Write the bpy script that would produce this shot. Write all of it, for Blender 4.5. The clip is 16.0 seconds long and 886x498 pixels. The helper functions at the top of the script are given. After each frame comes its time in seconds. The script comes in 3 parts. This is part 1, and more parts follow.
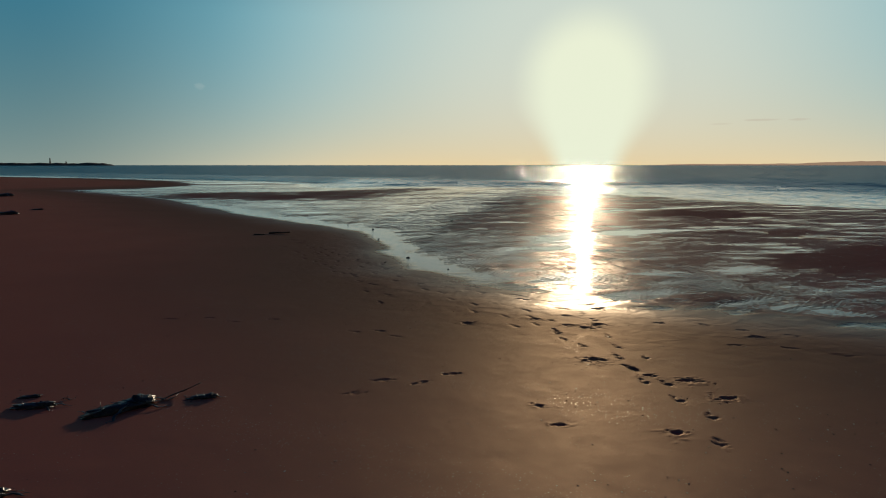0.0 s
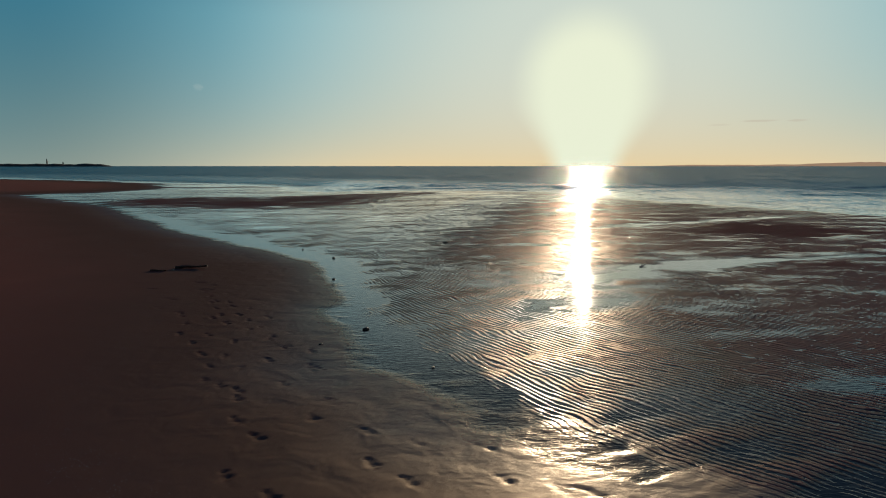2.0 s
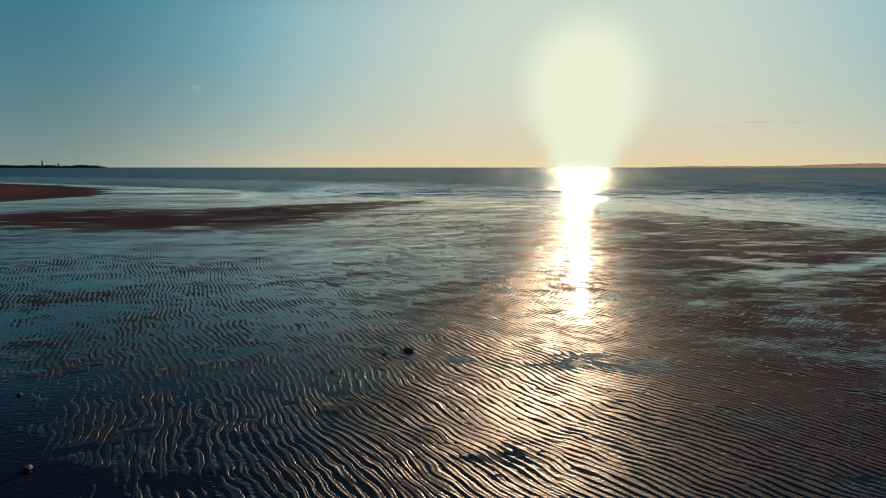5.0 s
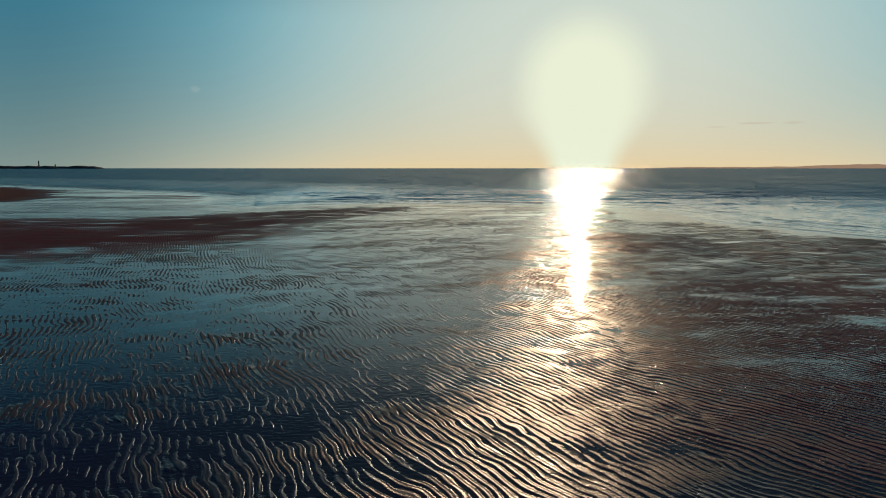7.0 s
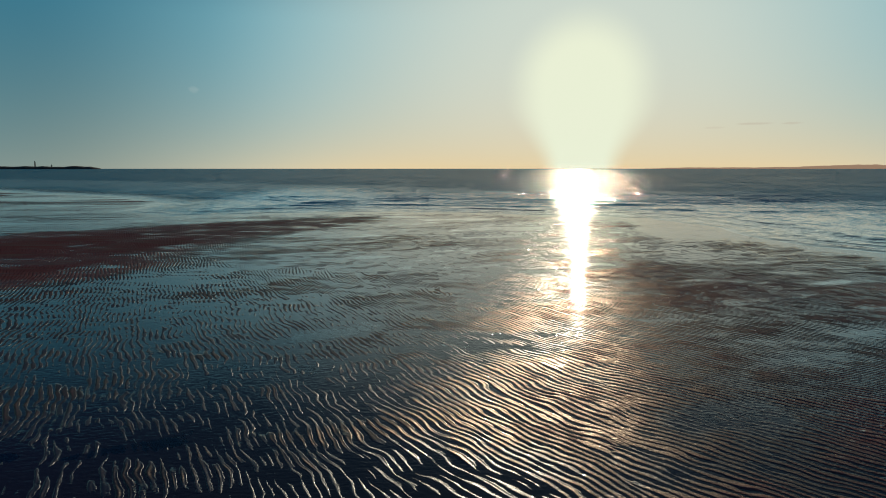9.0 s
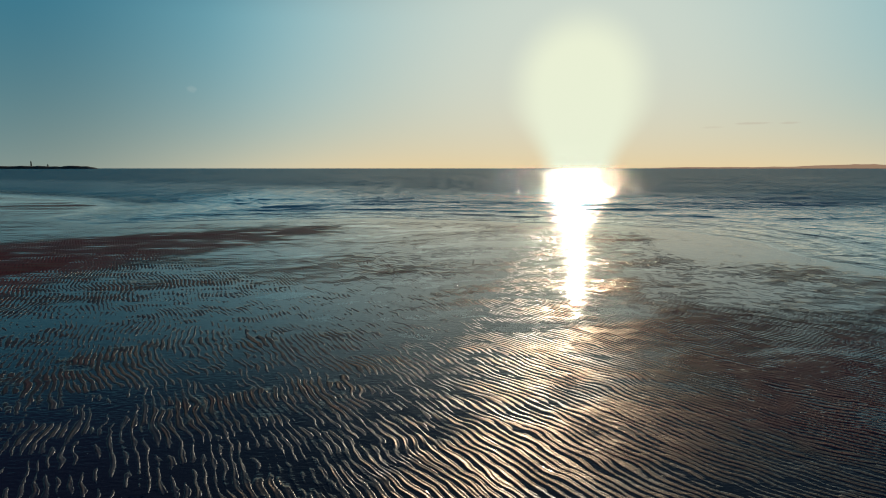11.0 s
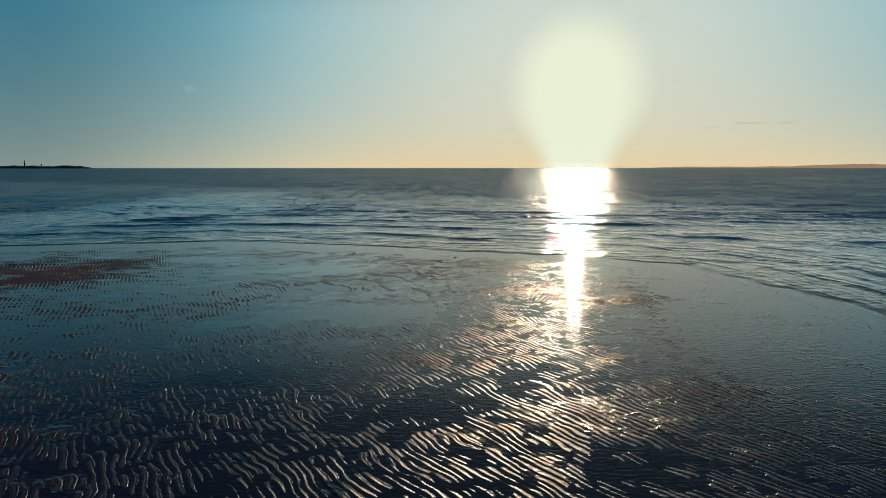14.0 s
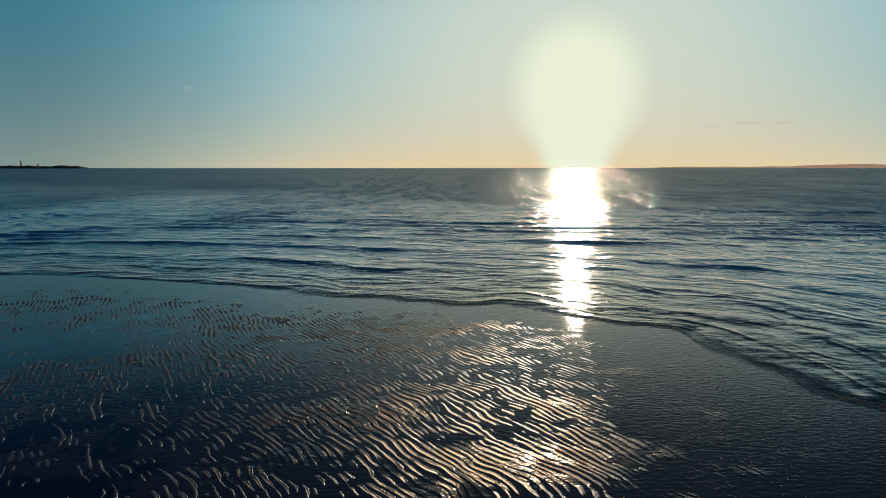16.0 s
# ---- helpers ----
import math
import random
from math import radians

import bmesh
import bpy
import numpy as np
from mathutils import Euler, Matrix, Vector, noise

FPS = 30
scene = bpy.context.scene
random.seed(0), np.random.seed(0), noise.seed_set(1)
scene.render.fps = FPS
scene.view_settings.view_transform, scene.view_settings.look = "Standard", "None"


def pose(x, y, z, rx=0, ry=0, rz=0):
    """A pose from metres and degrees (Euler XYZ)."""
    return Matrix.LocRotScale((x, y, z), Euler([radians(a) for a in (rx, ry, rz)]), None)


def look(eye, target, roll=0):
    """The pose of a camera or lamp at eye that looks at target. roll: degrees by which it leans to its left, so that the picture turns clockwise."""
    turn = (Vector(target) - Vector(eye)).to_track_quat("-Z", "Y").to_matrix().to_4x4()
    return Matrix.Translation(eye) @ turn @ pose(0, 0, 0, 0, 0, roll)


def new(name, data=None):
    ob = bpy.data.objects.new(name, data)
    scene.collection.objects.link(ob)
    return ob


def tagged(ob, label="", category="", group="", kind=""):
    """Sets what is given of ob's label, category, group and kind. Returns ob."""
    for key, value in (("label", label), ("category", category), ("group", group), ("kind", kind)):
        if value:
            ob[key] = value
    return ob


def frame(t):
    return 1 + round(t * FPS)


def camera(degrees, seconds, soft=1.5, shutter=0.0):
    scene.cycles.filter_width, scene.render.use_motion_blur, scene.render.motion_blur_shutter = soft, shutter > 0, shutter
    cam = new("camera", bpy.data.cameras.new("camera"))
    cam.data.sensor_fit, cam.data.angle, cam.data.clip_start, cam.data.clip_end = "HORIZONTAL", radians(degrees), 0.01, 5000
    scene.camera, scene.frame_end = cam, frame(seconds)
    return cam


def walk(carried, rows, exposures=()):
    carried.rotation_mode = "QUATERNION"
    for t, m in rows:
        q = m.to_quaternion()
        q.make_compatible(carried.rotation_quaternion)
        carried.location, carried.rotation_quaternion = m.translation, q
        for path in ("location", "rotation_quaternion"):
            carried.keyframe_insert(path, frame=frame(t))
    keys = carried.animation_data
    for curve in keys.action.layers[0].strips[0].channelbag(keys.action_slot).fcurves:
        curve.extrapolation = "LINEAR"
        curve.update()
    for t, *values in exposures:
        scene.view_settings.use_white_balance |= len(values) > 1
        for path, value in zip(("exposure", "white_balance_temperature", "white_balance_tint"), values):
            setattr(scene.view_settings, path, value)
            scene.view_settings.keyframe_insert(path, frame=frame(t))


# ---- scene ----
cam = camera(70.0, 16.0, soft=1.0)
# seconds, eye x, y, z, tilt from straight down, heading
PATH = [
    (0, 0.000, 0.000, 3.199, 82.42, 0.00),
    (0.5, 0.069, 2.099, 3.212, 82.44, -0.04),
    (1, 0.141, 4.505, 3.221, 82.46, -0.07),
    (1.5, 0.238, 6.827, 3.226, 82.48, -0.09),
    (2, 0.303, 9.424, 3.231, 82.50, -0.11),
    (2.5, 0.317, 11.879, 3.241, 82.53, -0.13),
    (3, 0.381, 14.603, 3.262, 82.55, -0.16),
    (3.5, 0.489, 17.071, 3.298, 82.57, -0.18),
    (4, 0.661, 19.724, 3.333, 82.59, -0.19),
    (4.5, 0.847, 22.327, 3.336, 82.60, -0.22),
    (5, 1.046, 24.881, 3.302, 82.62, -0.25),
    (5.5, 1.259, 27.385, 3.252, 82.64, -0.28),
    (6, 1.484, 29.840, 3.214, 82.65, -0.31),
    (6.5, 1.723, 32.245, 3.208, 82.67, -0.34),
    (7, 1.974, 34.601, 3.230, 82.69, -0.36),
    (7.5, 2.252, 36.926, 3.250, 82.70, -0.38),
    (8, 2.641, 39.416, 3.253, 82.71, -0.41),
    (8.5, 3.008, 41.794, 3.242, 82.72, -0.44),
    (9, 3.444, 44.383, 3.229, 82.73, -0.48),
    (9.5, 3.793, 46.470, 3.218, 82.72, -0.52),
    (10, 4.109, 48.243, 3.210, 82.72, -0.55),
    (10.5, 4.444, 49.887, 3.207, 82.71, -0.59),
    (11, 4.851, 51.590, 3.209, 82.70, -0.63),
    (11.5, 5.381, 53.538, 3.212, 82.70, -0.66),
    (12, 6.089, 55.919, 3.211, 82.69, -0.70),
    (12.5, 6.796, 58.136, 3.206, 82.68, -0.74),
    (13, 7.550, 60.260, 3.203, 82.68, -0.77),
    (13.5, 8.321, 62.553, 3.203, 82.68, -0.80),
    (14, 9.107, 64.739, 3.206, 82.67, -0.83),
    (14.5, 9.834, 66.756, 3.208, 82.67, -0.85),
    (15, 10.680, 68.866, 3.210, 82.67, -0.88),
    (15.5, 11.541, 70.942, 3.224, 82.67, -0.90),
    (16, 12.482, 73.073, 3.256, 82.67, -0.92),
]
walk(cam, [(t, pose(x, y, z, tilt, 0, turn)) for t, x, y, z, tilt, turn in PATH])

# ---- light: a low sun ahead, over the sea ----
SUN_AZ, SUN_EL = 12.65, 7.15          # degrees from +y towards +x, and above the horizon
SUN_DIR = Vector((math.sin(radians(SUN_AZ)) * math.cos(radians(SUN_EL)),
                  math.cos(radians(SUN_AZ)) * math.cos(radians(SUN_EL)), math.sin(radians(SUN_EL))))
scene.view_settings.exposure = 0.0


class Nodes:
    """Short hand for building a node tree."""

    def __init__(self, tree):
        self.tree = tree
        self.tree.nodes.clear()

    def add(self, kind, props=None, **inputs):
        n = self.tree.nodes.new(kind)
        for k, v in (props or {}).items():
            setattr(n, k, v)
        for k, v in inputs.items():
            self.set(n, k.replace("_", " "), v)
        return n

    def set(self, n, key, v):
        sock = n.inputs[int(key[1:])] if key[0] == "i" and key[1:].isdigit() else n.inputs[key]
        if isinstance(v, bpy.types.NodeSocket):
            self.tree.links.new(v, sock)
        else:
            sock.default_value = v

    def math(self, op, a, b=0.0, c=0.0, clamp=False):
        return self.add("ShaderNodeMath", {"operation": op, "use_clamp": clamp}, i0=a, i1=b, i2=c).outputs[0]

    def vec(self, op, a, b=(0, 0, 0)):
        n = self.add("ShaderNodeVectorMath", {"operation": op}, i0=a, i1=b)
        return n.outputs["Value"] if op in ("DOT_PRODUCT", "LENGTH", "DISTANCE") else n.outputs[0]

    def ramp(self, x, lo, hi, out_lo=0.0, out_hi=1.0, smooth=True):
        n = self.add("ShaderNodeMapRange", {"interpolation_type": "SMOOTHSTEP" if smooth else "LINEAR"})
        for i, v in enumerate((x, lo, hi, out_lo, out_hi)):
            self.set(n, "i%d" % i, v)
        return n.outputs[0]

    def noise(self, co, scale, detail=3.0, rough=0.5, distort=0.0):
        return self.add("ShaderNodeTexNoise", None, Vector=co, Scale=scale, Detail=detail, Roughness=rough, Distortion=distort).outputs["Fac"]

    def mix(self, f, a, b, blend="MIX"):
        n = self.add("ShaderNodeMix", {"data_type": "RGBA", "blend_type": blend})
        self.set(n, "i0", f), self.set(n, "i6", a), self.set(n, "i7", b)
        return n.outputs[2]

    def attr(self, name):
        return self.add("ShaderNodeAttribute", {"attribute_name": name}).outputs["Fac"]


def rgb(r, g, b):
    return (r, g, b, 1.0)


world = bpy.data.worlds.new("sky")
scene.world = world
world.use_nodes = True
w = Nodes(world.node_tree)
sky = w.add("ShaderNodeTexSky", {"sky_type": "NISHITA", "sun_disc": False, "sun_elevation": radians(SUN_EL),
                                 "sun_rotation": radians(SUN_AZ), "air_density": 1.0, "dust_density": 0.25, "ozone_density": 3.0})
# the glow that hangs round the low sun, widest towards the haze at the horizon
w_dir = w.add("ShaderNodeTexCoord").outputs["Generated"]
w_el = w.math("MULTIPLY", w.math("ARCSINE", w.add("ShaderNodeSeparateXYZ", None, Vector=w_dir).outputs["Z"]), 180 / math.pi)
w_off = w.math("MULTIPLY", w.math("ARCCOSINE", w.vec("DOT_PRODUCT", w_dir, tuple(SUN_DIR))), 180 / math.pi)
w_side = w.math("ABSOLUTE", w.math("MULTIPLY", w.vec("DOT_PRODUCT", w_dir, (math.cos(radians(SUN_AZ)), -math.sin(radians(SUN_AZ)), 0)), 180 / math.pi))
# the sun's glare: round above, drawn in towards the horizon
w_above = w.math("MAXIMUM", w.math("SUBTRACT", w_el, SUN_EL), 0.0)
w_round = w.math("SQRT", w.math("ADD", w.math("MULTIPLY", w_side, w_side), w.math("MULTIPLY", w_above, w_above)))
w_glare = w.ramp(w.math("DIVIDE", w_round, w.ramp(w_el, -0.5, SUN_EL - 1.2, 0.52, 1.0)), 3.0, 7.0, 1.0, 0.0)
w_glare = w.math("MULTIPLY", w_glare, w.ramp(w_off, 25.0, 50.0, 1.0, 0.0))
w_halo = w.ramp(w_off, 5.0, 33.0, 0.97, 0.0)
w_haze = w.math("MULTIPLY", w.math("POWER", 2.718, w.math("MULTIPLY", w.math("MAXIMUM", w_el, 0.0), -0.22)), w.ramp(w_off, 14.0, 48.0, 0.95, 0.22))
w_blue = w.mix(w.ramp(w_el, 0.0, 17.0), rgb(0.064, 0.200, 0.245), rgb(0.030, 0.175, 0.265))
w_blue = w.mix(w.ramp(w_off, 20.0, 45.0, 0.95, 0.0), w_blue, rgb(0.185, 0.455, 0.540))
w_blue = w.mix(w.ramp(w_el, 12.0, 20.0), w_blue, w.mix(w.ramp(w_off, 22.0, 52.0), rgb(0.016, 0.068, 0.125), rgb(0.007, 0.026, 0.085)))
w_blue = w.mix(w.ramp(w_off, 45.0, 130.0, 0.0, 0.85), w_blue, w.mix(1.0, sky.outputs[0], rgb(0.028, 0.025, 0.024), "MULTIPLY"))
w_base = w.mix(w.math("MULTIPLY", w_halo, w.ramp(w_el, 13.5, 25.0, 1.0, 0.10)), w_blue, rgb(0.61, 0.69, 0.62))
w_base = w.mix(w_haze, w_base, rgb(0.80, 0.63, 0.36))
# a few thin wisps of cloud low over the sea
w_xyz = w.add("ShaderNodeSeparateXYZ", None, Vector=w_dir).outputs
w_az = w.math("MULTIPLY", w.math("ARCTAN2", w_xyz["X"], w_xyz["Y"]), 180 / math.pi)
w_torn = w.math("SUBTRACT", w.noise(w.add("ShaderNodeMapping", None, Vector=w_dir, Scale=(60.0, 60.0, 260.0)).outputs[0], 1.0, 4, 0.6), 0.5)
for az, el, wide, high, dark in ((26.3, 3.55, 1.5, 0.11, 0.4), (29.0, 3.5, 0.9, 0.10, 0.35), (23.4, 3.3, 1.0, 0.10, 0.2), (-20.6, 6.4, 0.45, 0.3, -0.12)):
    apart = w.math("POWER", w.math("DIVIDE", w.math("SUBTRACT", w_az, az), wide), 2.0)
    apart = w.math("ADD", apart, w.math("POWER", w.math("DIVIDE", w.math("SUBTRACT", w_el, el), high), 2.0))
    wisp = w.math("MULTIPLY", w.ramp(w.math("ADD", apart, w.math("MULTIPLY", w_torn, 1.6)), 0.0, 1.2, 1.0, 0.0), abs(dark))
    w_base = w.mix(wisp, w_base, rgb(0.50, 0.42, 0.33) if dark > 0 else rgb(0.62, 0.66, 0.60))
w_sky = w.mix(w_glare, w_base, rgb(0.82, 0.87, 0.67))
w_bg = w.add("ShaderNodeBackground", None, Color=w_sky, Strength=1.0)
w.add("ShaderNodeOutputWorld", None, Surface=w_bg.outputs[0])

sun = new("sun", bpy.data.lights.new("sun", "SUN"))
sun.data.energy, sun.data.angle, sun.data.color = 2.0, radians(0.6), (1.0, 0.80, 0.58)
sun.matrix_world = look(SUN_DIR * 100, (0, 0, 0))

# ---- fields of height over the shore ----
def hash2(ix, iy, seed):
    h = (ix.astype(np.int64) * 374761393 + iy.astype(np.int64) * 668265263 + seed * 974711) & 0x7FFFFFFF
    h = ((h ^ (h >> 13)) * 1274126177) & 0x7FFFFFFF
    return ((h ^ (h >> 16)) & 0xFFFF) / 65535.0 * 2 - 1


def vnoise(x, y, seed=0):
    """Smooth value noise, -1 to 1, cell size 1."""
    ix, iy = np.floor(x), np.floor(y)
    fx, fy = x - ix, y - iy
    fx, fy = fx * fx * fx * (fx * (6 * fx - 15) + 10), fy * fy * fy * (fy * (6 * fy - 15) + 10)
    a, b = hash2(ix, iy, seed), hash2(ix + 1, iy, seed)
    c, d = hash2(ix, iy + 1, seed), hash2(ix + 1, iy + 1, seed)
    return (a + (b - a) * fx) + ((c + (d - c) * fx) - (a + (b - a) * fx)) * fy


def fbm(x, y, seed=0, octaves=3):
    return sum(0.5 ** k * vnoise(x * 2 ** k + 17.3 * k, y * 2 ** k - 9.1 * k, seed + k) for k in range(octaves)) / 1.75


def step(lo, hi, x):
    t = np.clip((x - lo) / (hi - lo), 0, 1)
    return t * t * (3 - 2 * t)


def side(line, x, y):
    """Signed distance from an open line: positive to the right of its way."""
    best, sign = np.full(x.shape, 1e9), np.ones(x.shape)
    for (ax, ay), (bx, by) in zip(line[:-1], line[1:]):
        dx, dy = bx - ax, by - ay
        t = np.clip(((x - ax) * dx + (y - ay) * dy) / (dx * dx + dy * dy), 0, 1)
        px, py = x - ax - t * dx, y - ay - t * dy
        d = np.hypot(px, py)
        s = np.where(dx * (y - ay) - dy * (x - ax) > 0, -1.0, 1.0)
        near = d < best - 1e-6
        best, sign = np.where(near, d, best), np.where(near, s, sign)
    return best * sign


# from the far spit to the near shore: dry sand lies on the right hand
BEACH_EDGE = [(-900, 330), (-300, 230), (-121, 172), (-100, 161), (-70, 140), (-54, 127), (-43, 109), (-39, 96), (-41, 86), (-47, 80),
              (-41, 74), (-26, 59), (-13.8, 42), (-7.4, 34.2), (-4.4, 30.8), (-2.9, 26.5), (-1.9, 22), (-1.2, 19.3),
              (0.3, 17.3), (1.7, 15.8), (3.0, 14.5), (5.0, 13.4), (7.0, 12.7), (9.5, 12.0), (25, 9.5), (70, 4), (400, -40)]
# edge of the sea at low tide: the sea lies on the left hand
SEA_EDGE = [(-900, 345), (-300, 240), (-121, 181), (-54, 133), (-33, 118), (-22, 104), (-20, 93), (-15, 88.5), (-8.7, 91.0), (0, 92.4), (5, 91.2),
            (10, 88.9), (14.3, 88.0), (17.2, 85.6), (18.3, 83), (18.8, 79), (18.6, 75), (19.3, 71), (21.5, 66.5), (25, 59), (30, 50),
            (37, 42), (60, 30), (120, 5), (400, -80)]
BAR = [(-22, 67), (-15, 66.5), (-11.5, 73), (-7, 79.5), (-1.5, 85.4)]
# pools: middle, half length, half width, turn in degrees, depth
POOLS = [(7.4, 29.3, 4.4, 1.15, 33, 0.034), (3.6, 24.2, 1.8, 0.6, 28, 0.018), (8.8, 65.4, 1.0, 0.42, 14, 0.026), (6.6, 64.2, 0.9, 0.45, 20, 0.024),
         (7.4, 67.2, 1.5, 0.45, 12, 0.022), (1.6, 56.6, 1.3, 0.6, 25, 0.022), (12.5, 76.4, 0.8, 0.4, 10, 0.017),
         (8.9, 73.0, 0.9, 0.5, 20, 0.022), (11.5, 71.2, 0.8, 0.45, 25, 0.022), (0.6, 52.0, 2.0, 0.5, 22, 0.014), (5.2, 69.3, 1.6, 0.5, 15, 0.016),
         (7.6, 78.6, 2.6, 1.4, 10, 0.018), (3.4, 65.6, 2.4, 1.1, 10, 0.015), (14.8, 62.1, 1.0, 0.4, 15, 0.034), (7.2, 52.3, 0.8, 0.35, 15, 0.018),
         (9.7, 54.7, 1.0, 0.4, 15, 0.019), (12.1, 56.5, 1.0, 0.4, 20, 0.021), (6.2, 74.2, 1.6, 0.8, 10, 0.015), (16, 46.5, 8.5, 0.8, 27, 0.040), (13.5, 31.4, 5.5, 0.7, 14, 0.040)]
DAMP = [(16, 27, 8, 8), (15, 20, 7, 4), (15.5, 57, 5.5, 8), (13.5, 49, 3.0, 3.5), (17, 42, 5, 5), (11, 62, 3, 3)]


def shore(x, y):
    """Signed distances, with small wanderings: onto the beach, out to sea, and into the bar."""
    wx, wy = 0.5 * fbm(x / 2.3, y / 2.3, 5), 0.5 * fbm(x / 2.1, y / 2.1, 9)
    far = np.clip((np.abs(y - 40) - 40) / 60, 0, 3)
    beach = side(BEACH_EDGE, x + wx * (1 + 6 * far), y + wy * (1 + 3 * far))
    sea = -side(SEA_EDGE, x + wx * 1.2, y + wy * 1.2)
    along = np.full(x.shape, 1e9)
    for i, ((ax, ay), (bx, by)) in enumerate(zip(BAR[:-1], BAR[1:])):
        dx, dy = bx - ax, by - ay
        t = np.clip(((x - ax) * dx + (y - ay) * dy) / (dx * dx + dy * dy), 0, 1)
        half = (7.5, 8.6, 5.8, 4.0, 1.0)
        along = np.minimum(along, np.hypot(x - ax - t * dx, y - ay - t * dy) - (half[i] + (half[i + 1] - half[i]) * t))
    return beach, sea, -along + 0.9 * fbm(x / 1.7, y / 1.7, 31)


def axis(y):
    """Middle of the closely modelled strip of flats."""
    return np.interp(y, [-60, 6, 25, 38, 50, 62, 80, 95], [0.2, 0.2, 0.9, 2.2, 4.4, 7.0, 11.0, 12.5])


def flat_height(x, y, beach, sea, bar):
    """Height of the sand over still water, without its ripples."""
    skew = x * 0.90 + y * 0.43, y * 0.90 - x * 0.43
    h = 0.0085 * fbm(skew[0] / 4.6, skew[1] / 2.0, 61) + 0.0085 * fbm(skew[0] / 1.3, skew[1] / 0.70, 67) - 0.0005
    h = h + 0.006 * step(1.5, 7, x - axis(y)) * (1 - 1.4 * step(50, 58, y)) + 0.0090 * step(-2.0, 1.0, x - axis(y)) * step(26, 34, y) * (1 - 0.75 * step(48, 56, y) - 0.25 * step(62, 68, y))
    ragged = fbm(x / 1.5, y / 1.1, 65), fbm(x / 1.4, y / 0.9, 66)
    for px, py, rx, ry, turn, depth in POOLS:
        c, d = math.cos(radians(turn)), math.sin(radians(turn))
        qx, qy = x - px + 0.9 * ry * ragged[0], y - py + 0.9 * ry * ragged[1]
        u, v = qx * c + qy * d, qy * c - qx * d
        depth = depth * (0.6 if py > 48 else 1.0)
        h = h - depth * np.exp(-(u / rx) ** 4 - (v / ry) ** 2 * (1 + 0.5 * fbm(x / 0.8, y / 0.8, 63)))
    for px, py, rx, ry in DAMP:
        h = h + (0.020 if py < 45 else 0.006) * np.exp(-((x - px) / rx) ** 2 - ((y - py) / ry) ** 2)
    calm = step(0.0, 2.2, -beach / (1 - 0.6 * step(1, 5, x)))
    h = h * calm + (0.0020 * step(-0.5, 3, x) - 0.0045) * (1 - calm)
    h = h + 0.034 * step(-1.6, 2.2, bar) - 0.0035 * step(72, 79, y) - (1 - step(-3.0, 0.5, x - axis(y))) * (0.0034 * step(24, 32, y) - 0.0010 * step(52, 62, y))
    # tongues of sand along the foot of the beach
    h = h + 0.026 * fbm(skew[0] / 1.5, skew[1] / 0.5, 69) * step(-3.0, -1.2, beach) * (1 - step(-0.6, 0.5, beach)) * step(1, 3.5, x)
    h = h + np.where(beach > -1.6, 0.019 * np.maximum(beach + 0.3, 0) ** 0.9 + 0.008 * step(-0.9 - 1.3 * step(-0.5, 3, x), 0.1, beach), 0)
    h = np.minimum(h, 0.9 + 0.1 * fbm(x / 30, y / 30, 3))
    h = h + (0.004 * fbm(skew[0] / 1.2, skew[1] / 0.6, 75) - 0.0035 - h) * washed_smooth(x, y)
    # long low streaks of sand in the shallow lagoon
    h = h + 0.020 * fbm(x / 14, y / 1.3, 77, 4) * step(86, 96, y) * (1 - step(-22, -12, x)) * (1 - step(-3, 1, beach))
    swash = step(-2.6, -0.4, sea)
    h = h * (1 - swash) + swash * np.where(beach > 0, h, -0.003)
    h = h - np.maximum(sea, 0) * 0.03 - 0.012 * step(-0.3, 0.6, sea)
    # a low islet in the lagoon
    islet = np.hypot((x + 27.5) / 5.5, (y - 106.3) / 1.7) + 0.3 * fbm(x / 2, y / 1.2, 37)
    return np.maximum(h, 0.03 - 0.05 * islet)


def washed_smooth(x, y):
    """Sand swept flat by the last waves, under a skin of water."""
    return step(-0.5, 0.7, x - np.interp(y, [72, 77, 80, 84], [13.4, 13.6, 14.3, 15.2]) + 0.4 * fbm(x / 0.9, y / 0.9, 73)) * step(70, 74, y)


def ripple_mask(x, y, beach, sea, bar):
    open_side, washed = step(1, 5, x), washed_smooth(x, y)
    return (step(0.7, 2.6, -beach / (1 - 0.40 * open_side) + 0.2 * open_side) * step(0.9, 2.8, -sea) * (1 - 0.30 * step(0.0, 2.0, bar))
            * (0.75 + 0.35 * fbm(x / 2.8, y / 2.8, 71)) * (1 - 0.93 * washed))


# ripple trains: length, and the way across the crests, by the beach side, amidships and on the open side
TRAINS = [(0.112, 0.90, 0.44), (0.114, 0.85, 0.53), (0.116, 0.73, 0.68)]
RIPPLE_HIGH, RIPPLE_MESHED = 0.0140, 0.58


